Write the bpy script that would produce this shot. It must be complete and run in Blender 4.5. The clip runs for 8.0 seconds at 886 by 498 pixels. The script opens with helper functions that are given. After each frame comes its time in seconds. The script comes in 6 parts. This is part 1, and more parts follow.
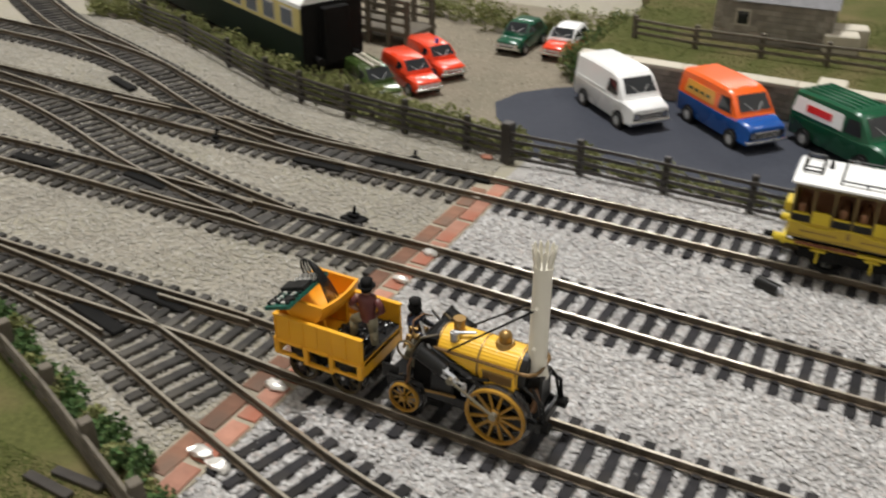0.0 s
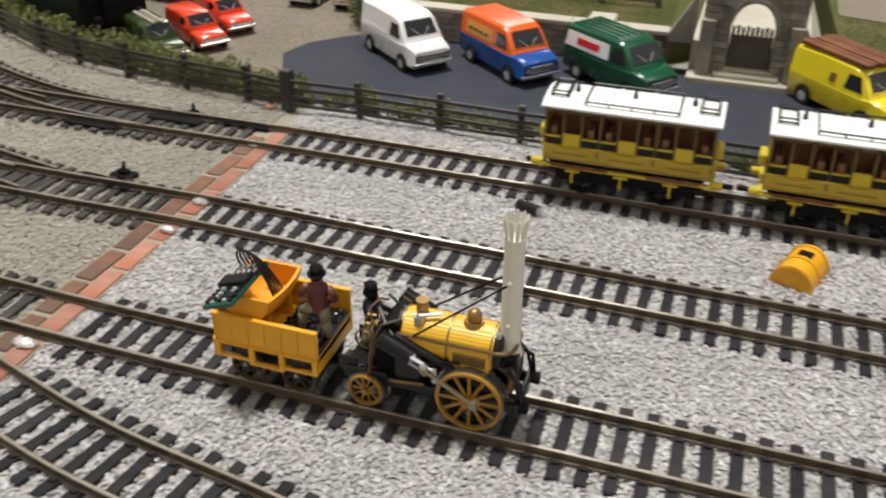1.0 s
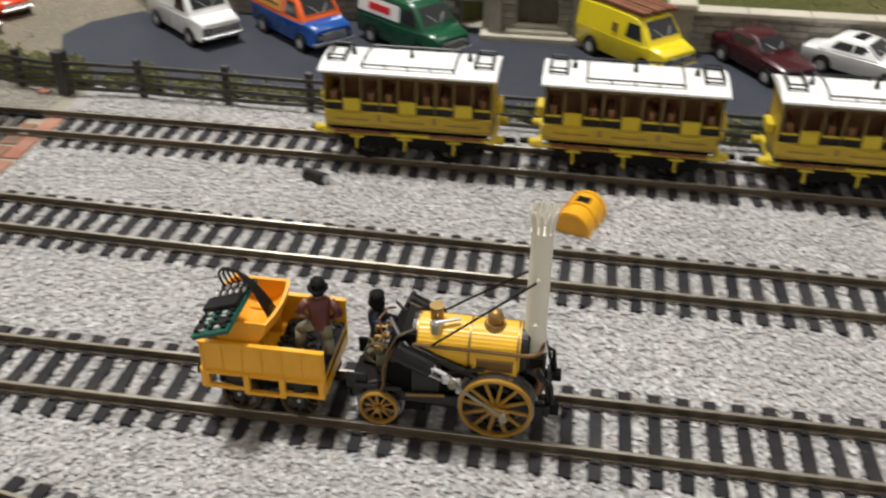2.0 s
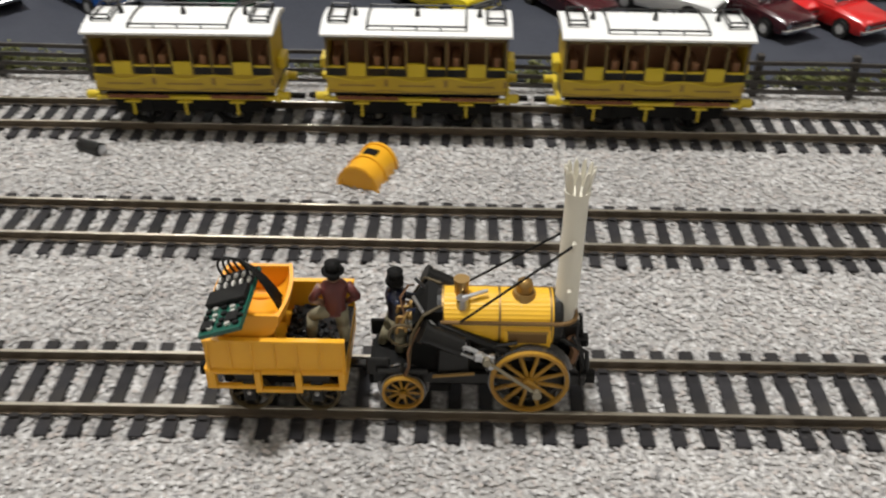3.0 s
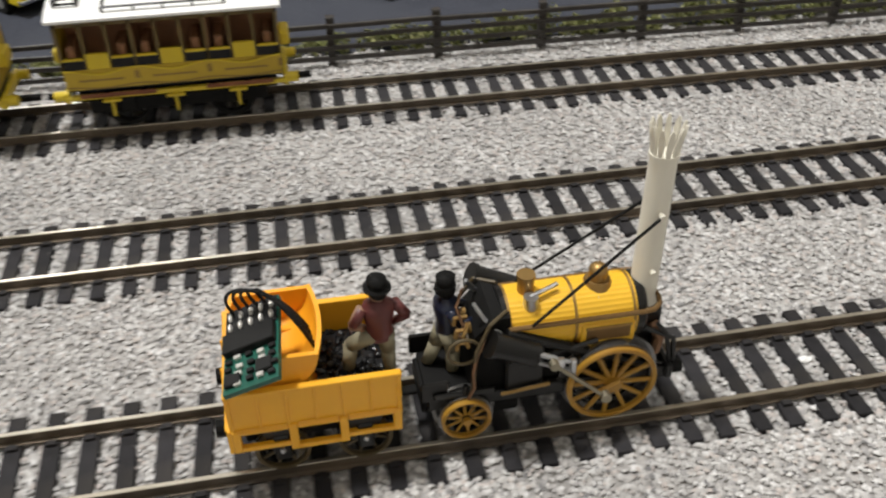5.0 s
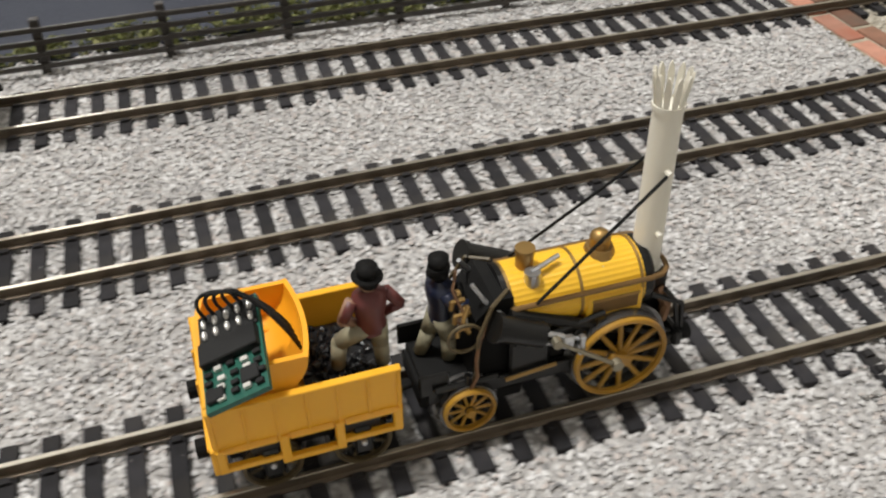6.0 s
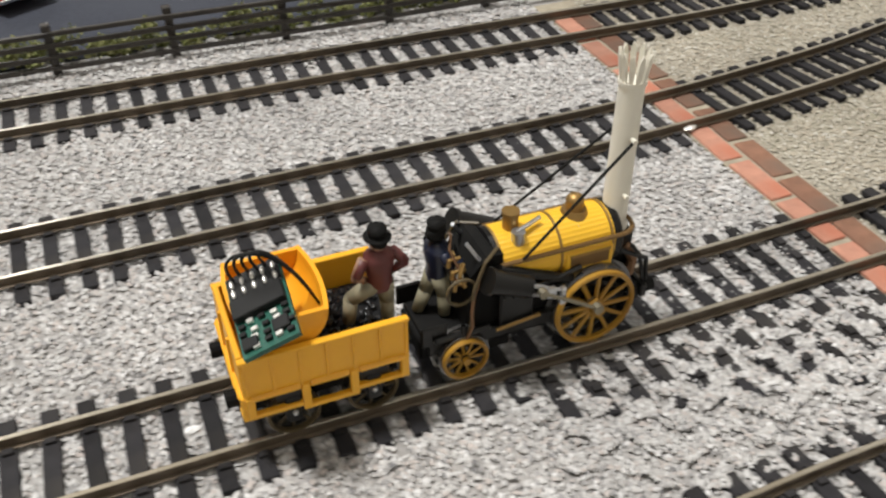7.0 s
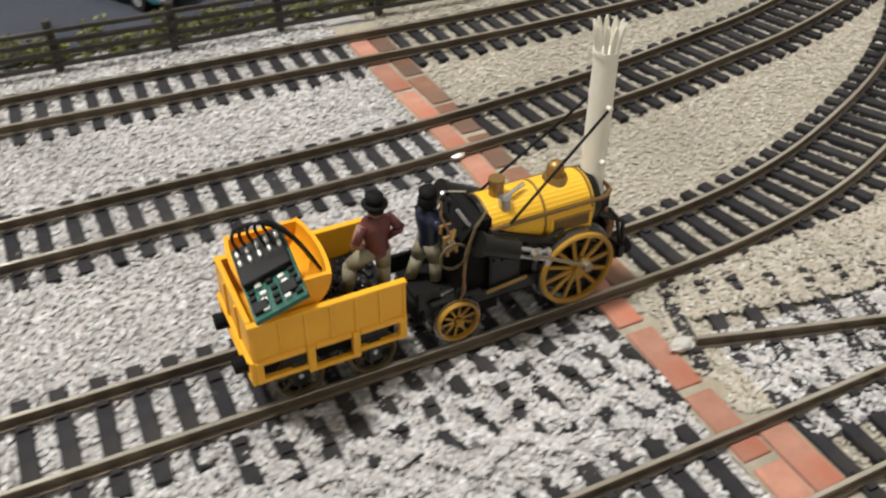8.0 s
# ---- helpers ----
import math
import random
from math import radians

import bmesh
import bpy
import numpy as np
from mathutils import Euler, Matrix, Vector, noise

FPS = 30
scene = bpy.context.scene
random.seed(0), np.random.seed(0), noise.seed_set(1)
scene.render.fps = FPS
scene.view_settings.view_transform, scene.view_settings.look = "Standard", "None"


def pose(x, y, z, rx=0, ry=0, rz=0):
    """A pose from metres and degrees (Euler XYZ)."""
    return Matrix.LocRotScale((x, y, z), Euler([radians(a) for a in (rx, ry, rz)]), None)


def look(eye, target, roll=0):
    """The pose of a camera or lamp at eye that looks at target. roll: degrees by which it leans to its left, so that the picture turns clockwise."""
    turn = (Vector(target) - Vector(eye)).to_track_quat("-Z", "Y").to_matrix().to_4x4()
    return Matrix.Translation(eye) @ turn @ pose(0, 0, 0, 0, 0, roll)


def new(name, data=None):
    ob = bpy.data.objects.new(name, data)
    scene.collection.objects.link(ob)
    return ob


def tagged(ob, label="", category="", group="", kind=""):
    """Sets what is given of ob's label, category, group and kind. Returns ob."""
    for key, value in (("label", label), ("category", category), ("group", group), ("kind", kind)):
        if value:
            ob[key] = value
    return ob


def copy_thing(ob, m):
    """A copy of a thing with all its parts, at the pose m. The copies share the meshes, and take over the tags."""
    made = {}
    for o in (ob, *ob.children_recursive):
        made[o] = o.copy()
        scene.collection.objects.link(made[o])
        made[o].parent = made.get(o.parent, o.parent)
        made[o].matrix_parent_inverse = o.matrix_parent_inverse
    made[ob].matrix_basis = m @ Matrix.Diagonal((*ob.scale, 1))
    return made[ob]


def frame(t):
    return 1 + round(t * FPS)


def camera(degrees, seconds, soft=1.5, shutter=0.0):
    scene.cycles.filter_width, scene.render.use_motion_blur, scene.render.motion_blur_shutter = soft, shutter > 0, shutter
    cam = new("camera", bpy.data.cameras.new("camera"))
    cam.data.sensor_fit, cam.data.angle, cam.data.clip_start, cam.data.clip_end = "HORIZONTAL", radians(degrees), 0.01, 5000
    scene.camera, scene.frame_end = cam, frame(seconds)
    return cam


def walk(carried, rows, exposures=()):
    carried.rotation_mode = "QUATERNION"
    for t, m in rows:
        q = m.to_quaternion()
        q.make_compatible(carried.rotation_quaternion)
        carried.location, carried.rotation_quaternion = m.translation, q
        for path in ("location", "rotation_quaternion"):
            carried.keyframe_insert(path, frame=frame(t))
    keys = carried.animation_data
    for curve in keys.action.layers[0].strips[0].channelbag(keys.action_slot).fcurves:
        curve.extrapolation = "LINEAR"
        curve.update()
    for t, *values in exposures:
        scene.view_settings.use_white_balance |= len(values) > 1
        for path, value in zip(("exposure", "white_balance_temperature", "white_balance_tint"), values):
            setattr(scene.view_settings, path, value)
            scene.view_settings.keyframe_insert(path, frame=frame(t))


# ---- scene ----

MM = 0.001


def view(x, y, z, yaw, pitch, roll):
    """A camera pose from millimetres and degrees."""
    return pose(x * MM, y * MM, z * MM, 90 + pitch, 0, yaw) @ pose(0, 0, 0, 0, 0, roll)


def place(x, y, z=0, rz=0, rx=0, ry=0):
    return pose(x * MM, y * MM, z * MM, rx, ry, rz)


# BEGIN PATH
cam = camera(51.52, 8.0, soft=2.2, shutter=0.4)
PATH = [
    (0.0, view(-139.8, -179.4, 167.7, 27.84, -29.43, 0.26)),
    (0.1, view(-135.5, -178.7, 168.1, 26.97, -29.87, 0.10)),
    (0.2, view(-131.4, -178.0, 168.2, 26.09, -30.26, -0.03)),
    (0.3, view(-127.4, -177.5, 167.9, 25.21, -30.56, -0.07)),
    (0.4, view(-123.8, -177.0, 166.9, 24.32, -30.71, 0.01)),
    (0.5, view(-120.5, -176.7, 164.9, 23.43, -30.67, 0.26)),
    (0.6, view(-117.5, -176.6, 161.6, 22.14, -30.50, 0.63)),
    (0.7, view(-114.4, -176.3, 158.8, 20.94, -30.45, 0.88)),
    (0.8, view(-111.0, -175.6, 158.3, 20.33, -30.76, 0.77)),
    (0.9, view(-107.2, -174.4, 159.2, 19.49, -31.07, 0.57)),
    (1.0, view(-103.7, -173.1, 160.5, 18.53, -31.34, 0.41)),
    (1.1, view(-101.1, -171.9, 161.3, 17.52, -31.52, 0.40)),
    (1.2, view(-99.0, -170.7, 161.5, 16.47, -31.63, 0.50)),
    (1.3, view(-97.2, -169.7, 161.4, 15.44, -31.70, 0.64)),
    (1.4, view(-95.4, -168.8, 160.9, 14.44, -31.76, 0.78)),
    (1.5, view(-93.4, -168.0, 160.1, 13.50, -31.82, 0.84)),
    (1.6, view(-90.9, -167.4, 159.2, 12.65, -31.90, 0.80)),
    (1.7, view(-88.0, -166.8, 158.2, 11.82, -32.04, 0.69)),
    (1.8, view(-85.0, -166.1, 157.3, 10.94, -32.24, 0.58)),
    (1.9, view(-81.9, -165.2, 156.6, 9.92, -32.51, 0.53)),
    (2.0, view(-78.9, -164.1, 156.3, 8.70, -32.88, 0.60)),
    (2.1, view(-76.1, -162.5, 156.4, 7.21, -33.37, 0.86)),
    (2.2, view(-73.9, -162.0, 154.7, 6.85, -33.21, 0.79)),
    (3.3, view(-36.0, -152.1, 147.2, -1.17, -35.65, 0.39)),
    (3.4, view(-32.8, -152.6, 145.5, -1.52, -35.58, 0.31)),
    (3.5, view(-29.3, -152.9, 144.0, -2.09, -35.73, 0.28)),
    (3.6, view(-25.6, -152.9, 142.9, -2.70, -35.96, 0.24)),
    (3.7, view(-21.7, -152.1, 142.2, -3.27, -36.01, 0.28)),
    (3.8, view(-17.4, -150.7, 142.0, -3.97, -35.93, 0.37)),
    (3.9, view(-12.8, -148.5, 142.1, -4.76, -35.83, 0.48)),
    (4.0, view(-8.0, -145.7, 142.4, -5.55, -35.84, 0.56)),
    (4.1, view(-3.2, -142.2, 142.9, -6.30, -36.06, 0.58)),
    (4.2, view(2.0, -140.4, 142.4, -6.93, -35.85, 0.67)),
    (5.3, view(60.5, -112.6, 130.9, -12.50, -37.90, -1.03)),
    (5.4, view(64.2, -110.6, 130.0, -13.26, -38.15, -1.12)),
    (5.5, view(68.6, -108.7, 129.1, -14.03, -38.35, -1.15)),
    (5.6, view(74.4, -107.1, 127.9, -14.83, -38.49, -1.07)),
    (5.7, view(80.9, -106.0, 126.8, -15.60, -38.57, -0.98)),
    (5.8, view(87.6, -105.8, 126.2, -16.30, -38.58, -0.99)),
    (5.9, view(94.2, -105.8, 125.9, -16.86, -38.62, -1.28)),
    (6.0, view(101.1, -105.5, 125.4, -17.08, -38.65, -1.16)),
    (6.1, view(107.0, -105.6, 126.0, -17.23, -38.62, -1.34)),
    (6.2, view(113.3, -104.8, 125.6, -17.52, -38.43, -1.57)),
    (6.3, view(118.8, -104.0, 126.1, -18.07, -37.83, -1.81)),
    (6.4, view(122.7, -104.8, 128.4, -18.76, -37.84, -1.39)),
    (6.5, view(125.8, -106.8, 130.8, -19.59, -38.04, -0.74)),
    (6.6, view(129.2, -109.2, 131.7, -20.60, -37.97, -0.27)),
    (6.7, view(132.6, -112.0, 131.6, -21.32, -37.92, 0.05)),
    (6.8, view(136.2, -115.0, 131.0, -21.90, -37.87, 0.23)),
    (6.9, view(140.5, -118.0, 130.4, -22.47, -37.82, 0.26)),
    (7.0, view(145.3, -120.5, 130.1, -22.51, -37.79, 0.18)),
    (7.1, view(150.7, -122.7, 131.1, -22.48, -37.91, -0.30)),
    (7.2, view(155.4, -125.3, 132.5, -22.48, -37.98, -0.62)),
    (7.3, view(159.4, -126.8, 132.3, -22.93, -37.72, -0.48)),
    (7.4, view(163.2, -127.7, 131.1, -23.76, -37.61, 0.01)),
    (7.5, view(167.3, -128.2, 129.6, -24.69, -37.63, 0.60)),
    (7.6, view(172.2, -128.5, 128.5, -25.42, -37.78, 1.06)),
    (7.7, view(177.4, -128.5, 128.2, -25.76, -37.78, 1.24)),
    (7.8, view(183.3, -128.4, 128.4, -25.94, -37.66, 1.17)),
    (7.9, view(189.9, -128.3, 128.9, -26.23, -37.45, 0.91)),
    (8.0, view(196.4, -128.2, 129.6, -26.28, -37.33, 0.28)),
]
TRAVEL = [
    (0.0, -209.4),
    (0.1, -203.1),
    (0.2, -196.8),
    (0.3, -190.5),
    (0.4, -184.2),
    (0.5, -177.9),
    (0.6, -171.7),
    (0.7, -165.5),
    (0.8, -159.3),
    (0.9, -153.0),
    (1.0, -146.8),
    (1.1, -140.5),
    (1.2, -134.2),
    (1.3, -128.0),
    (1.4, -121.7),
    (1.5, -115.5),
    (1.6, -109.4),
    (1.7, -103.3),
    (1.8, -97.3),
    (1.9, -91.2),
    (2.0, -85.1),
    (2.1, -78.9),
    (2.2, -72.7),
    (3.3, -6.5),
    (3.4, -0.3),
    (3.5, 5.9),
    (3.6, 12.2),
    (3.7, 18.6),
    (3.8, 25.0),
    (3.9, 31.5),
    (4.0, 38.0),
    (4.1, 44.6),
    (4.2, 51.1),
    (5.3, 123.8),
    (5.4, 130.0),
    (5.5, 136.3),
    (5.6, 142.5),
    (5.7, 148.7),
    (5.8, 154.9),
    (5.9, 161.0),
    (6.0, 167.3),
    (6.1, 173.5),
    (6.2, 179.7),
    (6.3, 185.9),
    (6.4, 192.1),
    (6.5, 198.3),
    (6.6, 204.3),
    (6.7, 210.4),
    (6.8, 216.4),
    (6.9, 222.5),
    (7.0, 228.6),
    (7.1, 234.9),
    (7.2, 241.2),
    (7.3, 247.6),
    (7.4, 253.9),
    (7.5, 260.3),
    (7.6, 266.5),
    (7.7, 272.7),
    (7.8, 278.9),
    (7.9, 285.0),
    (8.0, 291.2),
]
# END PATH
walk(cam, PATH, exposures=((0, -0.3), (1.5, -0.25), (3.5, -0.38), (4.2, -0.31), (5.5, -0.3), (8, -0.13)))

# ---- light: unseen lamps in an exhibition hall, one key and three added helpers ----
world = bpy.data.worlds.new("world")
scene.world = world
world.use_nodes = True
world.node_tree.nodes["Background"].inputs[0].default_value = (0.9, 0.95, 1.0, 1)
world.node_tree.nodes["Background"].inputs[1].default_value = 0.05


def unseen_lamp(x, y, z, tx, ty, power, sx, sy, color):
    data = bpy.data.lights.new("unseen_lamp", "AREA")
    data.shape, data.size, data.size_y, data.energy, data.color = "RECTANGLE", sx, sy, power, color
    ob = new("unseen_lamp", data)
    ob.matrix_basis = look((x, y, z), (tx, ty, 0))
    return ob


# key lamp, placed from the way the shadows fall
unseen_lamp(-0.7, 0.48, 3.3, 0, 0.05, 155, 0.55, 0.3, (0.98, 0.968, 0.94))
# weak fill added from the right
unseen_lamp(1.5, 0.4, 3.2, 0.1, 0.05, 17, 1.2, 0.4, (0.98, 0.968, 0.945))
# strip added far behind, so that the rail heads show glints
unseen_lamp(-1.5, 5.6, 3.55, 0, 0.1, 80, 2.0, 0.35, (0.98, 0.97, 0.945))
# faint fill added from the camera's side
unseen_lamp(0.3, -1.3, 3.2, 0.1, 0.05, 6, 1.6, 0.5, (0.98, 0.97, 0.945))


# ---- materials ----
def mat(name, color, rough=0.6, metal=0.0, vary=0.15, scale=300.0, bump=0.0, spec=0.5, second=None, coarse=None, coat=0.0, by_object=0.0):
    m = bpy.data.materials.new(name)
    m.use_nodes = True
    nt = m.node_tree
    b = nt.nodes["Principled BSDF"]
    b.inputs["Roughness"].default_value, b.inputs["Metallic"].default_value = rough, metal
    b.inputs["Specular IOR Level"].default_value = spec
    b.inputs["Coat Weight"].default_value = coat
    tc = nt.nodes.new("ShaderNodeTexCoord")
    fine = nt.nodes.new("ShaderNodeTexNoise")
    fine.inputs["Scale"].default_value, fine.inputs["Detail"].default_value = scale, 6
    wide = nt.nodes.new("ShaderNodeTexNoise")
    wide.inputs["Scale"].default_value, wide.inputs["Detail"].default_value = coarse or scale / 7, 4
    for n in (fine, wide):
        nt.links.new(tc.outputs["Object"], n.inputs["Vector"])
    dark = tuple(c * (1 - vary) for c in color)
    light = tuple(min(1, c * (1 + vary)) for c in color)
    mix1 = nt.nodes.new("ShaderNodeMix")
    mix1.data_type = "RGBA"
    mix1.inputs[6].default_value, mix1.inputs[7].default_value = (*dark, 1), (*light, 1)
    nt.links.new(fine.outputs["Fac"], mix1.inputs[0])
    mix2 = nt.nodes.new("ShaderNodeMix")
    mix2.data_type = "RGBA"
    ramp = nt.nodes.new("ShaderNodeValToRGB")
    ramp.color_ramp.elements[0].position, ramp.color_ramp.elements[1].position = 0.45, 0.68
    nt.links.new(wide.outputs["Fac"], ramp.inputs[0])
    nt.links.new(ramp.outputs[0], mix2.inputs[0])
    nt.links.new(mix1.outputs[2], mix2.inputs[6])
    mix2.inputs[7].default_value = (*(second or tuple(c * (1 - vary * 0.8) for c in color)), 1)
    out = mix2.outputs[2]
    if by_object:
        info = nt.nodes.new("ShaderNodeObjectInfo")
        hsv = nt.nodes.new("ShaderNodeHueSaturation")
        rng = nt.nodes.new("ShaderNodeMapRange")
        rng.inputs[3].default_value, rng.inputs[4].default_value = 1 - by_object, 1 + by_object
        nt.links.new(info.outputs["Random"], rng.inputs[0])
        nt.links.new(rng.outputs[0], hsv.inputs["Value"])
        nt.links.new(out, hsv.inputs["Color"])
        out = hsv.outputs[0]
    nt.links.new(out, b.inputs["Base Color"])
    mr = nt.nodes.new("ShaderNodeMapRange")
    mr.inputs[3].default_value, mr.inputs[4].default_value = max(0.02, rough - 0.1), min(1, rough + 0.12)
    nt.links.new(wide.outputs["Fac"], mr.inputs[0])
    nt.links.new(mr.outputs[0], b.inputs["Roughness"])
    if bump:
        bp = nt.nodes.new("ShaderNodeBump")
        bp.inputs["Strength"].default_value, bp.inputs["Distance"].default_value = bump, 0.0004
        nt.links.new(fine.outputs["Fac"], bp.inputs["Height"])
        nt.links.new(bp.outputs[0], b.inputs["Normal"])
    return m


def islands(name, colors, rough=0.85, spec=0.3):
    """A material whose loose pieces each take one of the colours."""
    m = bpy.data.materials.new(name)
    m.use_nodes = True
    nt = m.node_tree
    b = nt.nodes["Principled BSDF"]
    b.inputs["Roughness"].default_value, b.inputs["Specular IOR Level"].default_value = rough, spec
    geo = nt.nodes.new("ShaderNodeNewGeometry")
    ramp = nt.nodes.new("ShaderNodeValToRGB")
    ramp.color_ramp.interpolation = "CONSTANT"
    for n, (p, c) in enumerate(colors):
        e = ramp.color_ramp.elements[n] if n < 2 else ramp.color_ramp.elements.new(p)
        e.position, e.color = p, (*c, 1)
    tc = nt.nodes.new("ShaderNodeTexCoord")
    wide = nt.nodes.new("ShaderNodeTexNoise")
    wide.inputs["Scale"].default_value, wide.inputs["Detail"].default_value = 22, 5
    nt.links.new(tc.outputs["Object"], wide.inputs["Vector"])
    rng = nt.nodes.new("ShaderNodeMapRange")
    rng.inputs[1].default_value, rng.inputs[2].default_value = 0.3, 0.7
    rng.inputs[3].default_value, rng.inputs[4].default_value = 0.86, 1.1
    nt.links.new(wide.outputs["Fac"], rng.inputs[0])
    hsv = nt.nodes.new("ShaderNodeHueSaturation")
    nt.links.new(geo.outputs["Random Per Island"], ramp.inputs[0])
    nt.links.new(ramp.outputs[0], hsv.inputs["Color"])
    nt.links.new(rng.outputs[0], hsv.inputs["Value"])
    nt.links.new(hsv.outputs[0], b.inputs["Base Color"])
    return m


def glass(name, color=(0.02, 0.022, 0.025)):
    m = bpy.data.materials.new(name)
    m.use_nodes = True
    b = m.node_tree.nodes["Principled BSDF"]
    b.inputs["Base Color"].default_value = (*color, 1)
    b.inputs["Roughness"].default_value = 0.08
    return m


STONE_MIX = [(0.0, (0.461, 0.448, 0.435)), (0.25, (0.392, 0.378, 0.365)), (0.48, (0.531, 0.522, 0.509)), (0.66, (0.461, 0.418, 0.392)), (0.78, (0.322, 0.313, 0.309)), (0.87, (0.609, 0.600, 0.592)), (0.955, (0.191, 0.187, 0.187))]
M_BALLAST = islands("grey_ballast", STONE_MIX)
M_BED = mat("ballast_bed", (0.35, 0.335, 0.32), 0.9, scale=900, vary=0.35, bump=0.5)
M_GRIT = islands("tan_grit", [(0.0, (0.42, 0.385, 0.315)), (0.25, (0.37, 0.335, 0.27)), (0.5, (0.47, 0.435, 0.365)), (0.7, (0.40, 0.35, 0.275)), (0.85, (0.31, 0.28, 0.225)), (0.94, (0.53, 0.505, 0.45))])
M_GRITLEFT = islands("grey_tan_grit", [(0.0, (0.33, 0.31, 0.265)), (0.25, (0.29, 0.27, 0.23)), (0.5, (0.38, 0.36, 0.315)), (0.7, (0.32, 0.29, 0.24)), (0.85, (0.24, 0.225, 0.195)), (0.94, (0.45, 0.43, 0.39))])
M_YARDSTONE = islands("yard_stone", [(0.0, (0.25, 0.22, 0.17)), (0.3, (0.19, 0.16, 0.12)), (0.6, (0.32, 0.28, 0.22)), (0.85, (0.14, 0.12, 0.09))])
M_GRITBED = mat("grit_bed", (0.30, 0.275, 0.225), 0.9, scale=700, vary=0.35, bump=0.5, second=(0.30, 0.28, 0.21), coarse=30)
M_YARD = mat("yard_gravel", (0.20, 0.17, 0.125), 0.9, scale=600, vary=0.45, bump=0.6, second=(0.17, 0.15, 0.11), coarse=25)
M_TARMAC = mat("tarmac", (0.042, 0.046, 0.06), 0.85, spec=0.2, scale=800, vary=0.3, bump=0.3, second=(0.052, 0.056, 0.07), coarse=20)
M_SLEEPER = mat("sleeper", (0.022, 0.021, 0.023), 0.8, spec=0.2, scale=500, vary=0.4, bump=0.3, second=(0.035, 0.032, 0.03), coarse=90, by_object=0.3)
M_OLDSLEEPER = mat("weathered_sleeper", (0.05, 0.047, 0.044), 0.85, spec=0.2, scale=500, vary=0.4, bump=0.3, second=(0.085, 0.078, 0.068), coarse=70, by_object=0.35)
M_RAIL = mat("rail_side", (0.13, 0.10, 0.07), 0.5, 0.5, scale=200, vary=0.3, second=(0.075, 0.06, 0.045), coarse=40)
M_HEAD = mat("rail_head", (0.60, 0.56, 0.48), 0.3, 0.85, scale=150, vary=0.2, second=(0.40, 0.35, 0.27), coarse=12)
M_BRICK = mat("orange_brick", (0.37, 0.18, 0.125), 0.85, scale=350, vary=0.3, bump=0.4, second=(0.36, 0.13, 0.08), coarse=70, by_object=0.18)
M_BRICKDARK = mat("dark_brick", (0.19, 0.095, 0.06), 0.9, scale=350, vary=0.35, bump=0.4, second=(0.14, 0.09, 0.065), coarse=70, by_object=0.25)
M_MORTAR = mat("mortar", (0.33, 0.29, 0.22), 0.9, scale=500, vary=0.3, bump=0.4)
M_SOLDER = mat("solder", (0.8, 0.78, 0.74), 0.3, 0.6, scale=300)
M_YELLOW = mat("yellow_plastic", (0.80, 0.40, 0.02), 0.38, scale=180, vary=0.06, second=(0.74, 0.35, 0.02))
M_TANKY = mat("orange_yellow_plastic", (0.83, 0.36, 0.015), 0.4, scale=180, vary=0.06)
M_WHEELY = mat("wheel_ochre", (0.40, 0.215, 0.024), 0.4, scale=220, vary=0.15, second=(0.30, 0.15, 0.018), coarse=60)
M_BOILER = mat("boiler_yellow", (0.82, 0.47, 0.03), 0.35, scale=180, vary=0.06)
M_COACHY = mat("coach_yellow", (0.46, 0.32, 0.022), 0.5, scale=250, vary=0.12, second=(0.37, 0.25, 0.018))
M_COACHLIT = mat("coach_bright_yellow", (0.60, 0.45, 0.02), 0.4, scale=250, vary=0.06)
M_BLACK = mat("black_plastic", (0.008, 0.0078, 0.0075), 0.3, spec=0.35, scale=250, vary=0.3)
M_MATTBLACK = mat("matt_black", (0.008, 0.0078, 0.0075), 0.7, spec=0.12, scale=250, vary=0.3)
M_COAL = mat("coal", (0.008, 0.008, 0.009), 0.3, scale=500, vary=0.5, bump=0.6)
M_CHIMNEY = mat("cream_chimney", (0.74, 0.71, 0.62), 0.45, scale=200, vary=0.04, second=(0.68, 0.64, 0.54))
M_BRASS = mat("brass", (0.33, 0.205, 0.07), 0.42, 0.7, scale=250, vary=0.2)
M_STEEL = mat("steel", (0.55, 0.56, 0.58), 0.3, 0.95, scale=250, vary=0.12)
M_OLDSTEEL = mat("dull_steel", (0.30, 0.27, 0.2), 0.4, 0.8, scale=250, vary=0.2)
M_DARKWHEEL = mat("dark_brown_wheel", (0.085, 0.06, 0.025), 0.5, scale=250, vary=0.3)
M_TYRE = mat("wheel_tyre", (0.20, 0.195, 0.19), 0.22, 0.8, scale=250, vary=0.2)
M_WHITE = mat("white_roof", (0.80, 0.80, 0.79), 0.5, scale=120, vary=0.04, second=(0.74, 0.74, 0.72))
M_BROWNIN = mat("coach_interior", (0.2, 0.09, 0.038), 0.6, scale=200, vary=0.3)
M_PCB = mat("green_board", (0.008, 0.095, 0.065), 0.4, scale=300, vary=0.2)
M_CHIP = mat("chip", (0.01, 0.01, 0.01), 0.5, spec=0.25, scale=300, vary=0.2)
M_RED = mat("red_coat", (0.10, 0.022, 0.02), 0.45, scale=200, vary=0.2)
M_NAVY = mat("navy_coat", (0.008, 0.012, 0.03), 0.3, scale=200, vary=0.2)
M_KHAKI = mat("khaki", (0.23, 0.21, 0.14), 0.6, scale=200, vary=0.15)
M_SKIN = mat("figure_flesh", (0.28, 0.16, 0.10), 0.6, scale=200, vary=0.1)
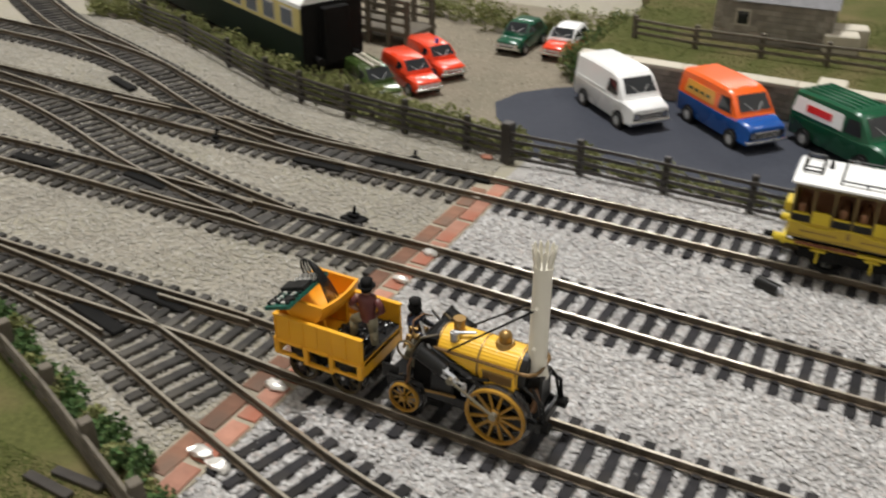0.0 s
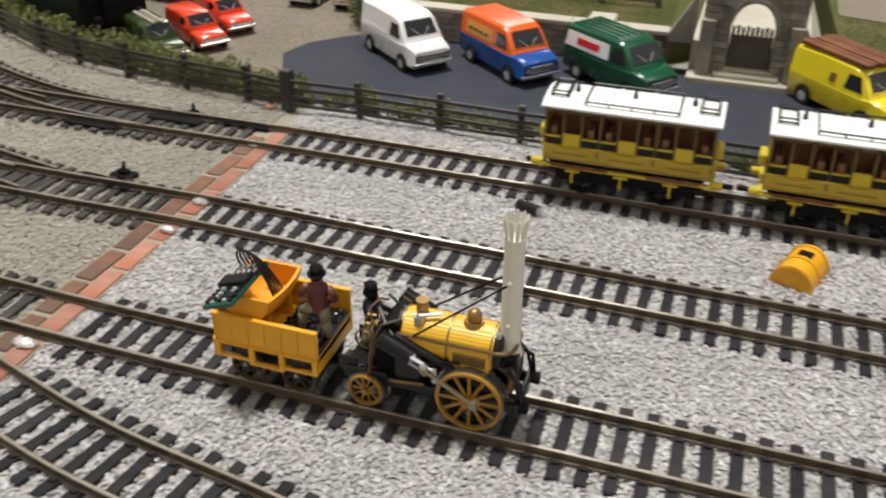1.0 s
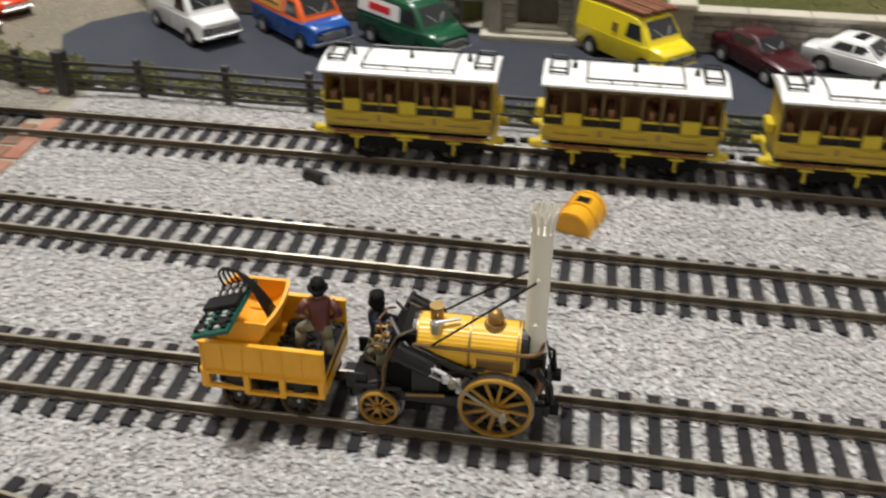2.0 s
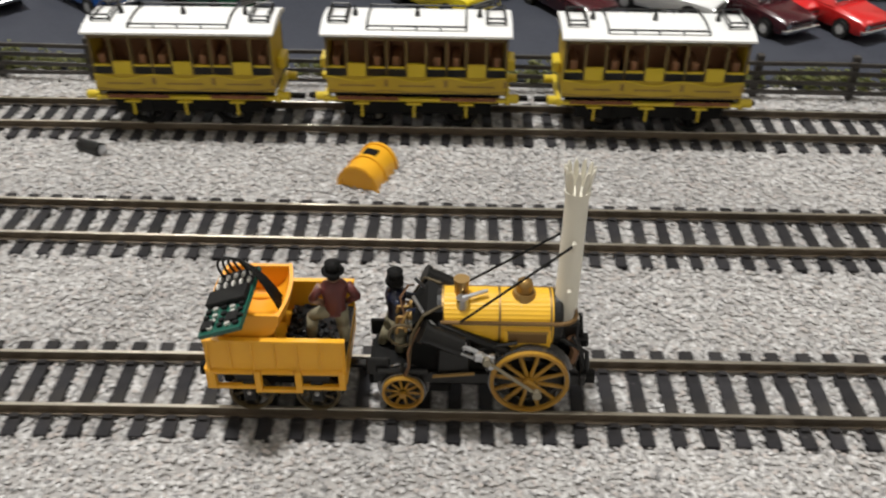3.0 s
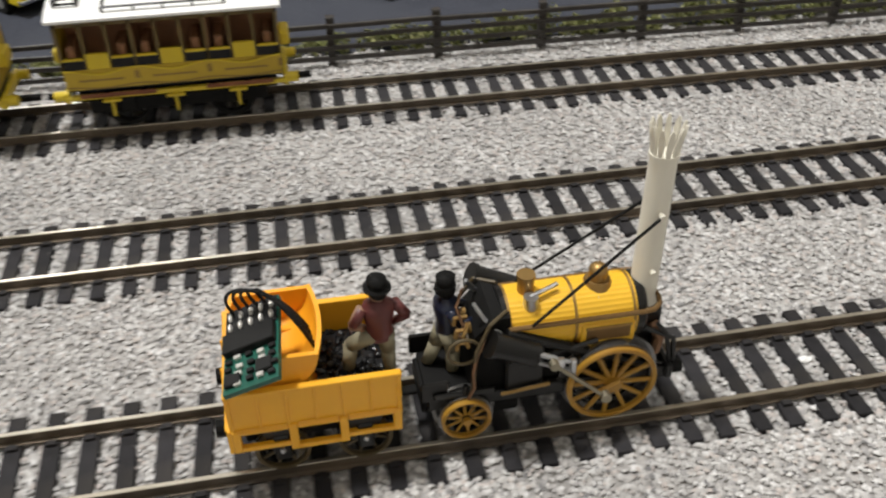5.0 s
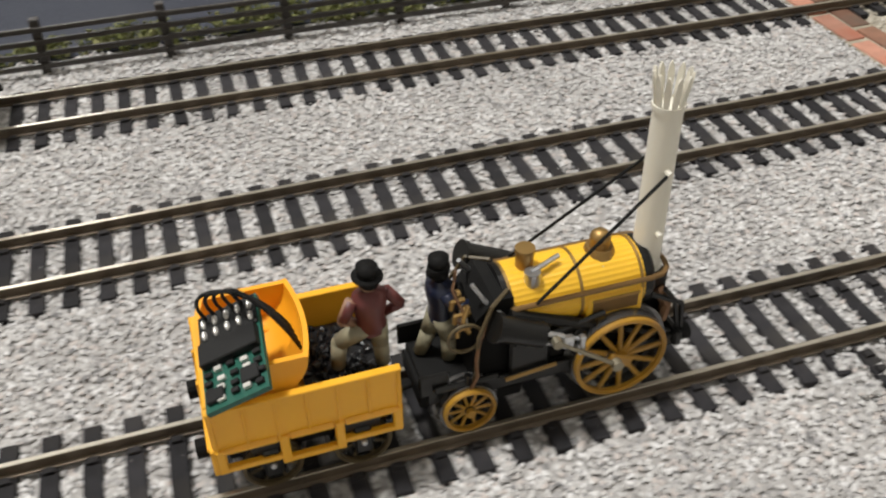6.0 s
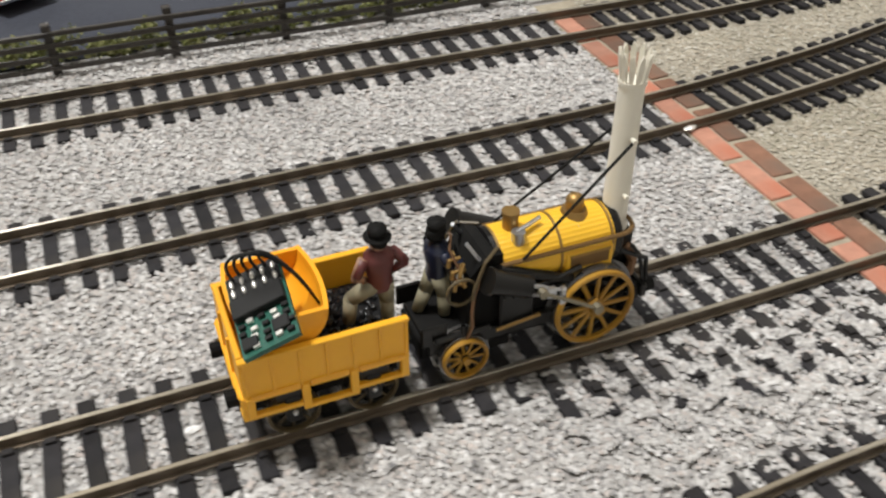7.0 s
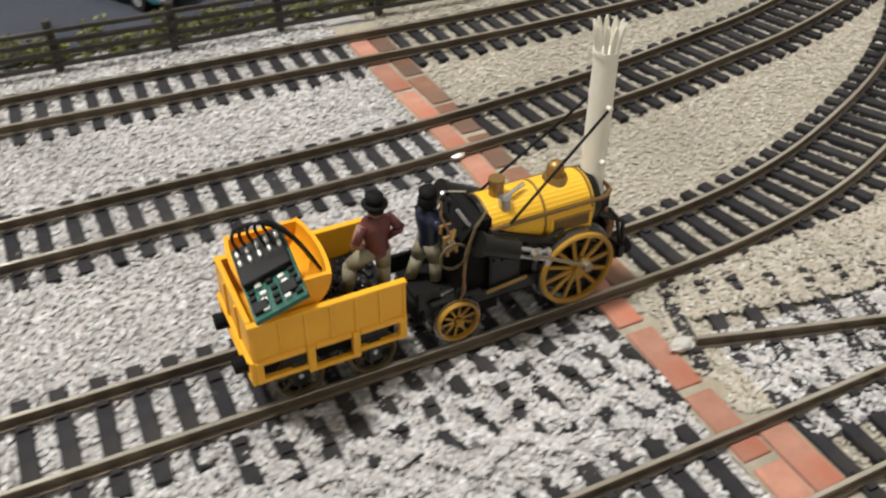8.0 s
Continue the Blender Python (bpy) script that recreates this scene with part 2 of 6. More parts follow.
M_FENCE = mat("fence_wood", (0.036, 0.031, 0.027), 0.36, scale=250, vary=0.35, second=(0.055, 0.048, 0.04), coarse=60)
M_GREYWOOD = mat("worn_wood", (0.10, 0.085, 0.065), 0.75, scale=250, vary=0.35, second=(0.14, 0.12, 0.09), coarse=60)
M_STONE = mat("wall_stone", (0.28, 0.255, 0.22), 0.9, scale=260, vary=0.35, bump=0.5, second=(0.17, 0.155, 0.135), coarse=50, by_object=0.25)
M_JOINT = mat("wall_joint", (0.15, 0.135, 0.115), 0.95, scale=260, vary=0.3)
M_COPING = mat("coping_stone", (0.50, 0.46, 0.38), 0.85, scale=260, vary=0.15, bump=0.3)
M_GRASS = mat("grass_mat", (0.085, 0.09, 0.03), 0.95, spec=0.1, scale=700, vary=0.55, bump=0.8, second=(0.14, 0.115, 0.055), coarse=32)
M_LEAF = islands("foliage", [(0.0, (0.155, 0.17, 0.06)), (0.3, (0.23, 0.24, 0.10)), (0.55, (0.11, 0.125, 0.042)), (0.75, (0.28, 0.28, 0.13)), (0.9, (0.17, 0.165, 0.07))], 0.95, 0.1)
M_TUFT = islands("grass_fibre", [(0.0, (0.065, 0.09, 0.022)), (0.35, (0.085, 0.11, 0.03)), (0.65, (0.055, 0.078, 0.02)), (0.85, (0.11, 0.115, 0.045))], 0.95, 0.1)
M_LEAFDARK = islands("dark_foliage", [(0.0, (0.045, 0.09, 0.026)), (0.3, (0.07, 0.13, 0.04)), (0.55, (0.035, 0.065, 0.02)), (0.8, (0.10, 0.15, 0.05))], 0.9)
M_GLASS = glass("dark_glass")
M_PANE = glass("blue_grey_glass", (0.16, 0.18, 0.22))
M_CHROME = mat("chrome", (0.75, 0.75, 0.75), 0.15, 1.0, scale=200, vary=0.05)
M_SILVER = mat("silver_hub", (0.62, 0.62, 0.62), 0.4, 0.3, scale=200, vary=0.08)
M_RUBBER = mat("rubber", (0.02, 0.02, 0.02), 0.7, scale=200, vary=0.2)
M_PAINTED = mat("hall_paint", (0.6, 0.58, 0.54), 0.8, scale=4, vary=0.05)
M_HALLFLOOR = mat("hall_floor", (0.25, 0.2, 0.15), 0.5, scale=6, vary=0.15)


def paint(name, color, rough=0.25):
    return mat(name, color, rough, scale=120, vary=0.04, coat=0.3)


M_SLATE = mat("slate", (0.16, 0.16, 0.17), 0.7, scale=300, vary=0.3, bump=0.4, second=(0.2, 0.2, 0.2), coarse=60)
M_AMBER = paint("amber_panel", (0.72, 0.33, 0.04))
M_RUST = mat("rusty_timber", (0.16, 0.055, 0.025), 0.85, scale=300, vary=0.45, bump=0.6, second=(0.24, 0.10, 0.04), coarse=60)
M_PILLAR = mat("pillar_brown", (0.12, 0.08, 0.02), 0.5, scale=250, vary=0.2)
M_OLDBRONZE = mat("old_bronze", (0.17, 0.095, 0.03), 0.5, 0.3, scale=250, vary=0.25)
M_COPPER = mat("copper_pipe", (0.2, 0.11, 0.06), 0.4, 0.7, scale=250, vary=0.2)
M_BRONZE = mat("bronze_script", (0.25, 0.16, 0.03), 0.5, scale=250, vary=0.2)


# ---- mesh tools; lengths in millimetres ----
def link(name, bm, material, parent=None, label="", smooth=False):
    me = bpy.data.meshes.new(name)
    bmesh.ops.recalc_face_normals(bm, faces=bm.faces)
    for f in bm.faces:
        f.smooth = smooth
    bmesh.ops.scale(bm, vec=(MM, MM, MM), verts=bm.verts)
    bm.to_mesh(me)
    bm.free()
    me.materials.append(material)
    if smooth:
        me.set_sharp_from_angle(angle=radians(38))
    ob = new(name, me)
    if parent is not None:
        ob.parent = parent
    if label:
        ob["label"] = label
    return ob


part = link


def thing(name, label, category, m=None, group="", kind=""):
    ob = new(name)
    ob.empty_display_size = 0.01
    if m is not None:
        ob.matrix_basis = m
    return tagged(ob, label, category, group, kind)


def box(bm, x0, x1, y0, y1, z0, z1, bevel=0.0, m=None):
    made = bmesh.ops.create_cube(bm, size=1)["verts"]
    for v in made:
        v.co = Vector(((x0 + x1) / 2 + v.co.x * (x1 - x0), (y0 + y1) / 2 + v.co.y * (y1 - y0), (z0 + z1) / 2 + v.co.z * (z1 - z0)))
    if bevel:
        edges = list({e for v in made for e in v.link_edges})
        made = bmesh.ops.bevel(bm, geom=edges, offset=bevel, segments=1, affect="EDGES", profile=0.5)["verts"]
        made = list({w for v in made for f in v.link_faces for w in f.verts})
    if m is not None:
        bmesh.ops.transform(bm, matrix=m, verts=made)
    return bm


def cyl(bm, a, b, r0, r1=None, n=12, caps=True):
    a, b = Vector(a), Vector(b)
    d = b - a
    m = Matrix.Translation((a + b) / 2) @ d.to_track_quat("Z", "Y").to_matrix().to_4x4()
    bmesh.ops.create_cone(bm, cap_ends=caps, segments=n, radius1=r0, radius2=r0 if r1 is None else r1, depth=d.length, matrix=m)
    return bm


def ball(bm, c, r, sx=1, sy=1, sz=1, n=10):
    bmesh.ops.create_uvsphere(bm, u_segments=n, v_segments=max(5, n // 2 + 1), radius=r, matrix=Matrix.Translation(c) @ Matrix.Diagonal((sx, sy, sz, 1)))
    return bm


def tube(bm, pts, r, n=6):
    for a, b in zip(pts[:-1], pts[1:]):
        cyl(bm, a, b, r, n=n)
    for p in pts[1:-1]:
        bmesh.ops.create_icosphere(bm, subdivisions=1, radius=r, matrix=Matrix.Translation(p))
    return bm


def loft(bm, rings, closed=True):
    """A skin over rings of equally many points, with both ends closed."""
    rows = [[bm.verts.new(p) for p in ring] for ring in rings]
    n = len(rows[0])
    for a, b in zip(rows[:-1], rows[1:]):
        for k in range(n):
            bm.faces.new((a[k], a[(k + 1) % n], b[(k + 1) % n], b[k]))
    if closed:
        bm.faces.new(rows[0])
        bm.faces.new(rows[-1][::-1])
    return bm


def plate(bm, pts, n, t):
    """A flat polygon of thickness t, towards n."""
    n = Vector(n).normalized() * t
    return loft(bm, [[Vector(p) for p in pts], [Vector(p) + n for p in pts]])


def ring(bm, c, r_out, r_in, y0, y1, n=28):
    """A ring round the y axis."""
    rows = []
    for k in range(n):
        a = 2 * math.pi * k / n
        ca, sa = math.cos(a), math.sin(a)
        rows.append([(c[0] + r * ca, c[1] + y, c[2] + r * sa) for r, y in ((r_in, y0), (r_out, y0), (r_out, y1), (r_in, y1))])
    vs = [[bm.verts.new(p) for p in row] for row in rows]
    for k in range(n):
        a, b = vs[k], vs[(k + 1) % n]
        for j in range(4):
            bm.faces.new((a[j], a[(j + 1) % 4], b[(j + 1) % 4], b[j]))
    return bm


def B():
    return bmesh.new()


# ---- the hall: an unseen shell, sized for the light it bounces ----
def hall():
    for name, b, m in (
        ("floor", (-2600, 2600, -2200, 8000, -1000, -950), M_HALLFLOOR),
        ("ceiling", (-2600, 2600, -2200, 8000, 3700, 3750), M_PAINTED),
        ("wall_north", (-2600, 2600, 8000, 8100, -950, 3700), M_PAINTED),
        ("wall_south", (-2600, 2600, -2300, -2200, -950, 3700), M_PAINTED),
        ("wall_east", (2600, 2700, -2200, 8000, -950, 3700), M_PAINTED),
        ("wall_west", (-2700, -2600, -2200, 8000, -950, 3700), M_PAINTED),
    ):
        tagged(link(name, box(B(), *b), m), "unseen plain painted exhibition hall " + name.split("_")[0], name.split("_")[0], kind="structure")


hall()


# ---- ground ----
def sheet(name, outline, z0, z1, material, label, category):
    ob = link(name, plate(B(), [(x, y, z0) for x, y in outline], (0, 0, 1), z1 - z0), material)
    return tagged(ob, label, category, kind="structure")


sheet("ground", [(-1200, -260), (1000, -260), (1000, 1100), (-1200, 1100)], -30, -0.6, M_GRITBED, "gritty tan model scenery ground on a baseboard", "ground")
sheet("ballast_bed", [(-284, -200), (304, -200), (304, 175), (-284, 182)], -0.56, -0.15, M_BED, "grey stone ballast bed under the tracks", "ground")
TARMAC = [(-292, 178), (-300, 196), (-318, 214), (-327, 232), (-322, 252), (-308, 268), (-292, 279), (-150, 279), (420, 268), (420, 166), (60, 168)]
sheet("car_park", TARMAC, -0.55, 0.5, M_TARMAC, "smooth dark blue-grey tarmac car park", "tarmac")
sheet("yard", [(-640, 262), (-560, 240), (-480, 216), (-420, 190), (-330, 180), (-293, 178), (-270, 276), (-280, 420), (-640, 420)], -0.58, 0.1, M_YARD, "brown gravel yard beside the car park", "ground")



def trestle():
    th = thing("table", "plain wooden trestle table carrying the model railway", "table")
    part("tabletop", box(B(), -1190, 990, -250, 1090, -60, -30, 2), M_GREYWOOD, th)
    for x in (-1100, 900):
        for y in (-200, 1040):
            part("leg", box(B(), x - 30, x + 30, y - 30, y + 30, -950, -60, 3), M_GREYWOOD, th)


trestle()


def grains(name, count, inside, size, z, material, label):
    """Loose stones strewn over a stretch of ground, as one mesh."""
    rs = np.random.RandomState(len(name) + count)
    x0, x1, y0, y1 = inside[:4]
    xy = rs.uniform((x0, y0), (x1, y1), (count, 2))
    if len(inside) > 4:
        xy = xy[inside[4](xy[:, 0], xy[:, 1])]
    n = len(xy)
    base = np.array([(1, 0, -0.25), (-1, 0, -0.25), (0, 1, -0.25), (0, -1, -0.25), (0.15, 0.1, 0.85)], float)
    tris = np.array([(0, 2, 4), (2, 1, 4), (1, 3, 4), (3, 0, 4)])
    s = rs.uniform(size[0], size[1], (n, 1, 1)) * rs.uniform(0.65, 1.25, (n, 5, 1))
    p = base[None] * s
    p += rs.normal(0, 0.13, p.shape) * s
    a, tilt = rs.uniform(0, 6.283, n), rs.normal(0, 0.4, n)
    ca, sa, ct, st = np.cos(a), np.sin(a), np.cos(tilt), np.sin(tilt)
    zero, one = np.zeros(n), np.ones(n)
    rx = np.stack([one, zero, zero, zero, ct, -st, zero, st, ct], 1).reshape(n, 3, 3)
    rz = np.stack([ca, -sa, zero, sa, ca, zero, zero, zero, one], 1).reshape(n, 3, 3)
    p = np.einsum("nij,nvj->nvi", rz @ rx, p)
    p[:, :, 2] *= 0.75
    p += np.concatenate([xy, rs.uniform(z[0], z[1], (n, 1))], 1)[:, None]
    faces = (tris[None] + 5 * np.arange(n)[:, None, None]).reshape(-1)
    me = bpy.data.meshes.new(name)
    me.vertices.add(5 * n)
    me.vertices.foreach_set("co", (p * MM).reshape(-1))
    me.loops.add(len(faces))
    me.loops.foreach_set("vertex_index", faces.astype(np.int32))
    me.polygons.add(4 * n)
    me.polygons.foreach_set("loop_start", np.arange(0, 12 * n, 3, dtype=np.int32))
    me.polygons.foreach_set("use_smooth", np.ones(4 * n, dtype=bool))
    me.update(calc_edges=True)
    me.materials.append(material)
    return tagged(new(name, me), label, "ballast", kind="stuff")


def fence_y(x):
    return np.interp(x, (-585, -538, -486, -445, -416, -383, -348, -291, -219, 69, 303, 420), (251, 235, 211, 194, 185, 178, 173, 167, 167, 159, 155, 153))


grains("grey_ballast", 250000, (-277, 291, -105, 185, lambda x, y: y < fence_y(x) + 8 + 3 * np.sin(x * 0.35)), (0.42, 0.85), (0.05, 0.78), M_BALLAST, "loose pale grey granite ballast chips")
grains("tan_grit", 120000, (-650, -291, -75, 270, lambda x, y: y < fence_y(x) + 4), (0.38, 0.75), (-0.3, 0.4), M_GRITLEFT, "fine tan and grey grit between the points")
grains("yard_stones", 16000, (-470, -285, 185, 372, lambda x, y: (y > fence_y(x) + 12) & (((x + 250) / 78) ** 2 + ((y - 232) / 48) ** 2 > 1)), (0.35, 0.8), (-0.2, 0.3), M_YARDSTONE, "scattered brown gravel stones on the yard")
grains("brown_grit", 125000, (304, 560, -110, 190, lambda x, y: (x > 306) | (np.abs(y + 28) < 20 + 3 * np.sin(y * 0.9)) & (x > 301 + 2 * np.sin(y * 0.5))), (0.36, 0.72), (-0.6, 0.15), M_GRIT, "fine tan grit beyond the brick strip")


def heaped(x, y):
    """Uneven patches where ballast lies over the long sleepers."""
    return np.sin(x * 0.83 + y * 0.41) + np.sin(x * 0.37 - y * 0.92 + 1.0) + np.sin(y * 0.71 + x * 0.53 + 2.0) + 1.3 * np.exp(-(((y + 30) / 7) ** 2)) > 0.95


grains("grey_ballast", 16000, (205, 291, -47, -11, heaped), (0.38, 0.75), (0.9, 1.6), M_BALLAST, "loose pale grey ballast heaped over point sleepers")
grains("grey_ballast", 8000, (306.5, 372, -58, -27, lambda x, y: y < -27 - (x - 307) * 0.1), (0.4, 0.8), (0.0, 1.4), M_BALLAST, "pale grey ballast spilt past the bricks")
grains("brown_grit", 1500, (298.5, 307, -48, -6, lambda x, y: x > 300 + 1.6 * np.sin(y * 0.6)), (0.4, 0.8), (0.35, 1.3), M_GRIT, "tan grit spread over the mortar")
grains("brown_grit", 9000, (307, 400, -30, -8, lambda x, y: y > -24 - (x - 307) * 0.24 + 3), (0.4, 0.8), (0.7, 1.6), M_GRIT, "tan grit banked over the sleeper ends")


# ---- tracks ----
RAIL_TOP = 4.0


def spline(pts, step=6.0):
    """An even walk along a smooth line through pts."""
    p = np.array(pts, float)
    t = np.r_[0, np.cumsum(np.hypot(*np.diff(p, axis=0).T))]
    fine = np.arange(0, t[-1] + 1e-6, 1.0)
    tang = np.gradient(p, t, axis=0)
    k = np.clip(np.searchsorted(t, fine, "right") - 1, 0, len(t) - 2)
    h = (t[k + 1] - t[k])[:, None]
    u = ((fine - t[k]) / h[:, 0])[:, None]
    q = (2 * u**3 - 3 * u**2 + 1) * p[k] + (u**3 - 2 * u**2 + u) * h * tang[k] + (3 * u**2 - 2 * u**3) * p[k + 1] + (u**3 - u**2) * h * tang[k + 1]
    s = np.r_[0, np.cumsum(np.hypot(*np.diff(q, axis=0).T))]
    at = np.linspace(0, s[-1], max(2, int(round(s[-1] / step)) + 1))
    c = np.stack([np.interp(at, s, q[:, 0]), np.interp(at, s, q[:, 1])], 1)
    d = np.gradient(c, axis=0)
    return c, d / np.hypot(*d.T)[:, None]


def sleeper_mesh(length):
    bm = B()
    box(bm, -1.65, 1.65, -length / 2, length / 2, -0.5, 1.3, 0.15)
    for y in (-8.75, 8.75):
        for s in (-1.6, 1.6):
            box(bm, -1.0, 1.0, y + s - 0.6, y + s + 0.6, 1.25, 2.0)
    me = bpy.data.meshes.new("sleeper")
    bmesh.ops.recalc_face_normals(bm, faces=bm.faces)
    bmesh.ops.scale(bm, vec=(MM, MM, MM), verts=bm.verts)
    bm.to_mesh(me)
    bm.free()
    me.materials.append(M_SLEEPER)
    return me


SLEEPER = sleeper_mesh(31.0)
OLD_SLEEPER = sleeper_mesh(31.0)
OLD_SLEEPER.materials[0] = M_OLDSLEEPER
RAIL_FOOT = [(-0.95, 1.4), (0.95, 1.4), (0.95, 1.7), (0.3, 1.95), (0.3, 3.1), (0.52, 3.3), (0.52, 3.9), (-0.52, 3.9), (-0.52, 3.3), (-0.3, 3.1), (-0.3, 1.95), (-0.95, 1.7)]


def rail(parent, c, d, off):
    nrm = np.stack([-d[:, 1], d[:, 0]], 1)
    line = c + nrm * off
    rings = [[(p[0] + n[0] * u, p[1] + n[1] * u, z) for u, z in RAIL_FOOT] for p, n in zip(line, nrm)]
    ob = part("rail", loft(B(), rings), M_RAIL, parent, "brown weathered metal rail")
    top = [[(p[0] + n[0] * u, p[1] + n[1] * u, z) for u, z in ((-0.47, 3.86), (0.47, 3.86), (0.38, RAIL_TOP), (-0.38, RAIL_TOP))] for p, n in zip(line, nrm)]
    part("rail_head", loft(B(), top), M_HEAD, ob, "bright polished rail top")


def track(pts, label, sleepers=True, rails=(-8.75, 8.75), skip=None, pitch=7.0, lengths=None):
    th = thing("railway_track", label, "railway track", group="model railway tracks")
    c, d = spline(pts)
    for off in rails:
        rail(th, c, d, off)
    if sleepers:
        c, d = spline(pts, pitch)
        for k, (p, v) in enumerate(zip(c, d)):
            if skip and skip(p[0], p[1]):
                continue
            ob = new("sleeper", OLD_SLEEPER if p[0] < -291 else SLEEPER)
            ob.parent = th
            j = random.uniform(-1.5, 1.5)
            ob.matrix_basis = place(p[0], p[1], random.uniform(-0.08, 0.08), math.degrees(math.atan2(v[1], v[0])) + j)
            if lengths:
                a, b = lengths(p[0])
                ob.matrix_basis = ob.matrix_basis @ Matrix.Translation((0, (a + b) / 2 * MM, -0.0003 if b - a > 32 else 0)) @ Matrix.Diagonal((1, (b - a) / 31.0, 1, 1))
    return th


def on_strip(x, y):
    return -292 < x < -276 or 290.5 < x < 306.5


def b_line(x):
    return B0 + B1 * x + B2Q * x * x


def c_line(x):
    return C0 + C1 * x + C2Q * x * x


B0, B1, B2Q = 65.47, -0.0053, 2.6e-5
C0, C1, C2Q = 133.0, -0.0104, -2.67e-5
mids = (-285, -190, -95, 0, 100, 200, 292)
PLAIN = "straight dark-sleepered model railway track in grey ballast"
track([(-430, -2), (-400, -1.5), (-350, 0), (-310, 0.8), (-285, 0), (-100, 0), (0, 0), (150, 0), (292, 0), (325, 1), (345, 3.5), (369, 9), (399, 20), (435, 37), (475, 63), (515, 96)], PLAIN, skip=on_strip,
      lengths=lambda x: (-15.5, 15.5) if x < 210 or x > 292 else (-24 - (x - 217) * 0.24, 15.5))
track([(-560, 62), (-500, 66), (-400, 68), (-330, 68)] + [(x, b_line(x)) for x in mids] + [(335, 70), (365, 74), (391, 79), (420, 85), (455, 96), (495, 113), (535, 133)], PLAIN, skip=on_strip)
track([(-660, 138), (-590, 137), (-480, 134), (-380, 132.5)] + [(x, c_line(x)) for x in mids] + [(340, 127), (400, 129), (470, 134), (560, 150)], PLAIN + " beside the fence", skip=on_strip)
POINTS = "diverging point track with dark sleepers in tan grit"
track([(-345, 70), (-395, 80), (-437, 91), (-490, 109), (-548, 124), (-600, 131), (-660, 136)], POINTS)
track([(-335, 133), (-390, 138), (-434, 149), (-484, 170), (-517, 184), (-548, 196), (-584, 209), (-618, 221), (-682, 252), (-740, 284)], POINTS)
track([(-517, 184), (-552, 194), (-600, 200), (-650, 202), (-730, 206)], POINTS)
track([(-520, 2), (-460, -2), (-430, -4.5), (-390, -7), (-350, -13), (-290, -30), (-240, -44), (-190, -52), (-130, -64), (-60, -84), (0, -92), (80, -88), (150, -72), (200, -62), (235, -60), (300, -60), (420, -60)], "siding track with weathered rails along the near edge", skip=on_strip)
track([(-690, 36), (-600, 24), (-520, 8), (-455, -0.5), (-430, -2)], POINTS)
track([(305, -20.5), (318, -24.5), (330, -28), (344, -32), (414, -58)], "short piece of diverging track beyond the bricks", rails=(-8.75,), pitch=8.0)



def guard(pts):
    th = thing("check_rail", "short bright check rail inside a point", "check rail", group="check rails")
    c, d = spline(pts, 3.0)
    rail(th, c, d, 0)


for pts in ([(-408, 62.4), (-385, 62.2), (-362, 63.6)], [(-470, 125), (-445, 124.8), (-420, 126)], [(-400, 81), (-380, 77.5), (-360, 75)],
            [(-432, 144), (-412, 139), (-395, 136)], [(-520, 176), (-500, 168), (-484, 161)], [(-345, 5.6), (-325, 6.4), (-308, 7)], [(-382, -13.2), (-362, -16), (-345, -19)], [(-500, 139), (-480, 139), (-462, 139.5)]):
    guard(pts)


def check_rail(x, y, rz, w=26.0):
    ob = link("check_rail_block", box(B(), -w / 2, w / 2, -2.6, 2.6, 0.6, 2.3, 0.4), M_MATTBLACK)
    ob.matrix_basis = place(x, y, 0, rz)
    tagged(ob, "black plastic block between the rails of a point", "point block", group="point blocks")


for x, y, rz in ((-416, 74, -8), (-361, 122, 0), (-330, 138, 0), (-515, 160, -20), (-456, 146, -15), (-355, -12, -12), (-345, 6, -4), (-322, 79, -6), (-474, 66, 0), (-300, 143, 0)):
    check_rail(x, y, rz)


# ---- brick strips ----
def brick_mesh(w, l):
    me = bpy.data.meshes.new("brick")
    bm = box(B(), -w / 2, w / 2, -l / 2, l / 2, -0.6, 1.1, 0.25)
    bmesh.ops.scale(bm, vec=(MM, MM, MM), verts=bm.verts)
    bm.to_mesh(me)
    bm.free()
    return me


def strip(x0, name_label, mats, y0=-76, y1=150, bare=None):
    th = thing("brick_strip", name_label, "brick strip", kind="structure")
    part("mortar", box(B(), x0 - 0.3, x0 + 14.6, y0, y1, -0.6, 0.45), M_MORTAR, th)
    for row in (0, 1):
        me = brick_mesh(6.4, 17.4)
        me.materials.append(mats[row])
        y = y0 + 9 + row * 8
        while y < y1 - 8:
            if row == 1 and bare and bare[0] < y < bare[1]:
                y += 19.6
                continue
            ob = new("brick", me)
            if row == 1 and y < -50:
                ob.material_slots[0].link = "OBJECT"
                ob.material_slots[0].material = M_BRICK
            ob.parent = th
            ob.matrix_basis = place(x0 + 3.6 + row * 7.2 + random.uniform(-0.25, 0.25), y, random.uniform(-0.25, 0.1), random.uniform(-2, 2))
            y += 19.2 + random.uniform(-0.3, 0.6)


strip(-292, "strip of dark and orange bricks across the tracks", (M_BRICKDARK, M_BRICK))
strip(291.5, "strip of orange bricks across the tracks at a board joint", (M_BRICK, M_BRICKDARK), bare=(-49, -6))


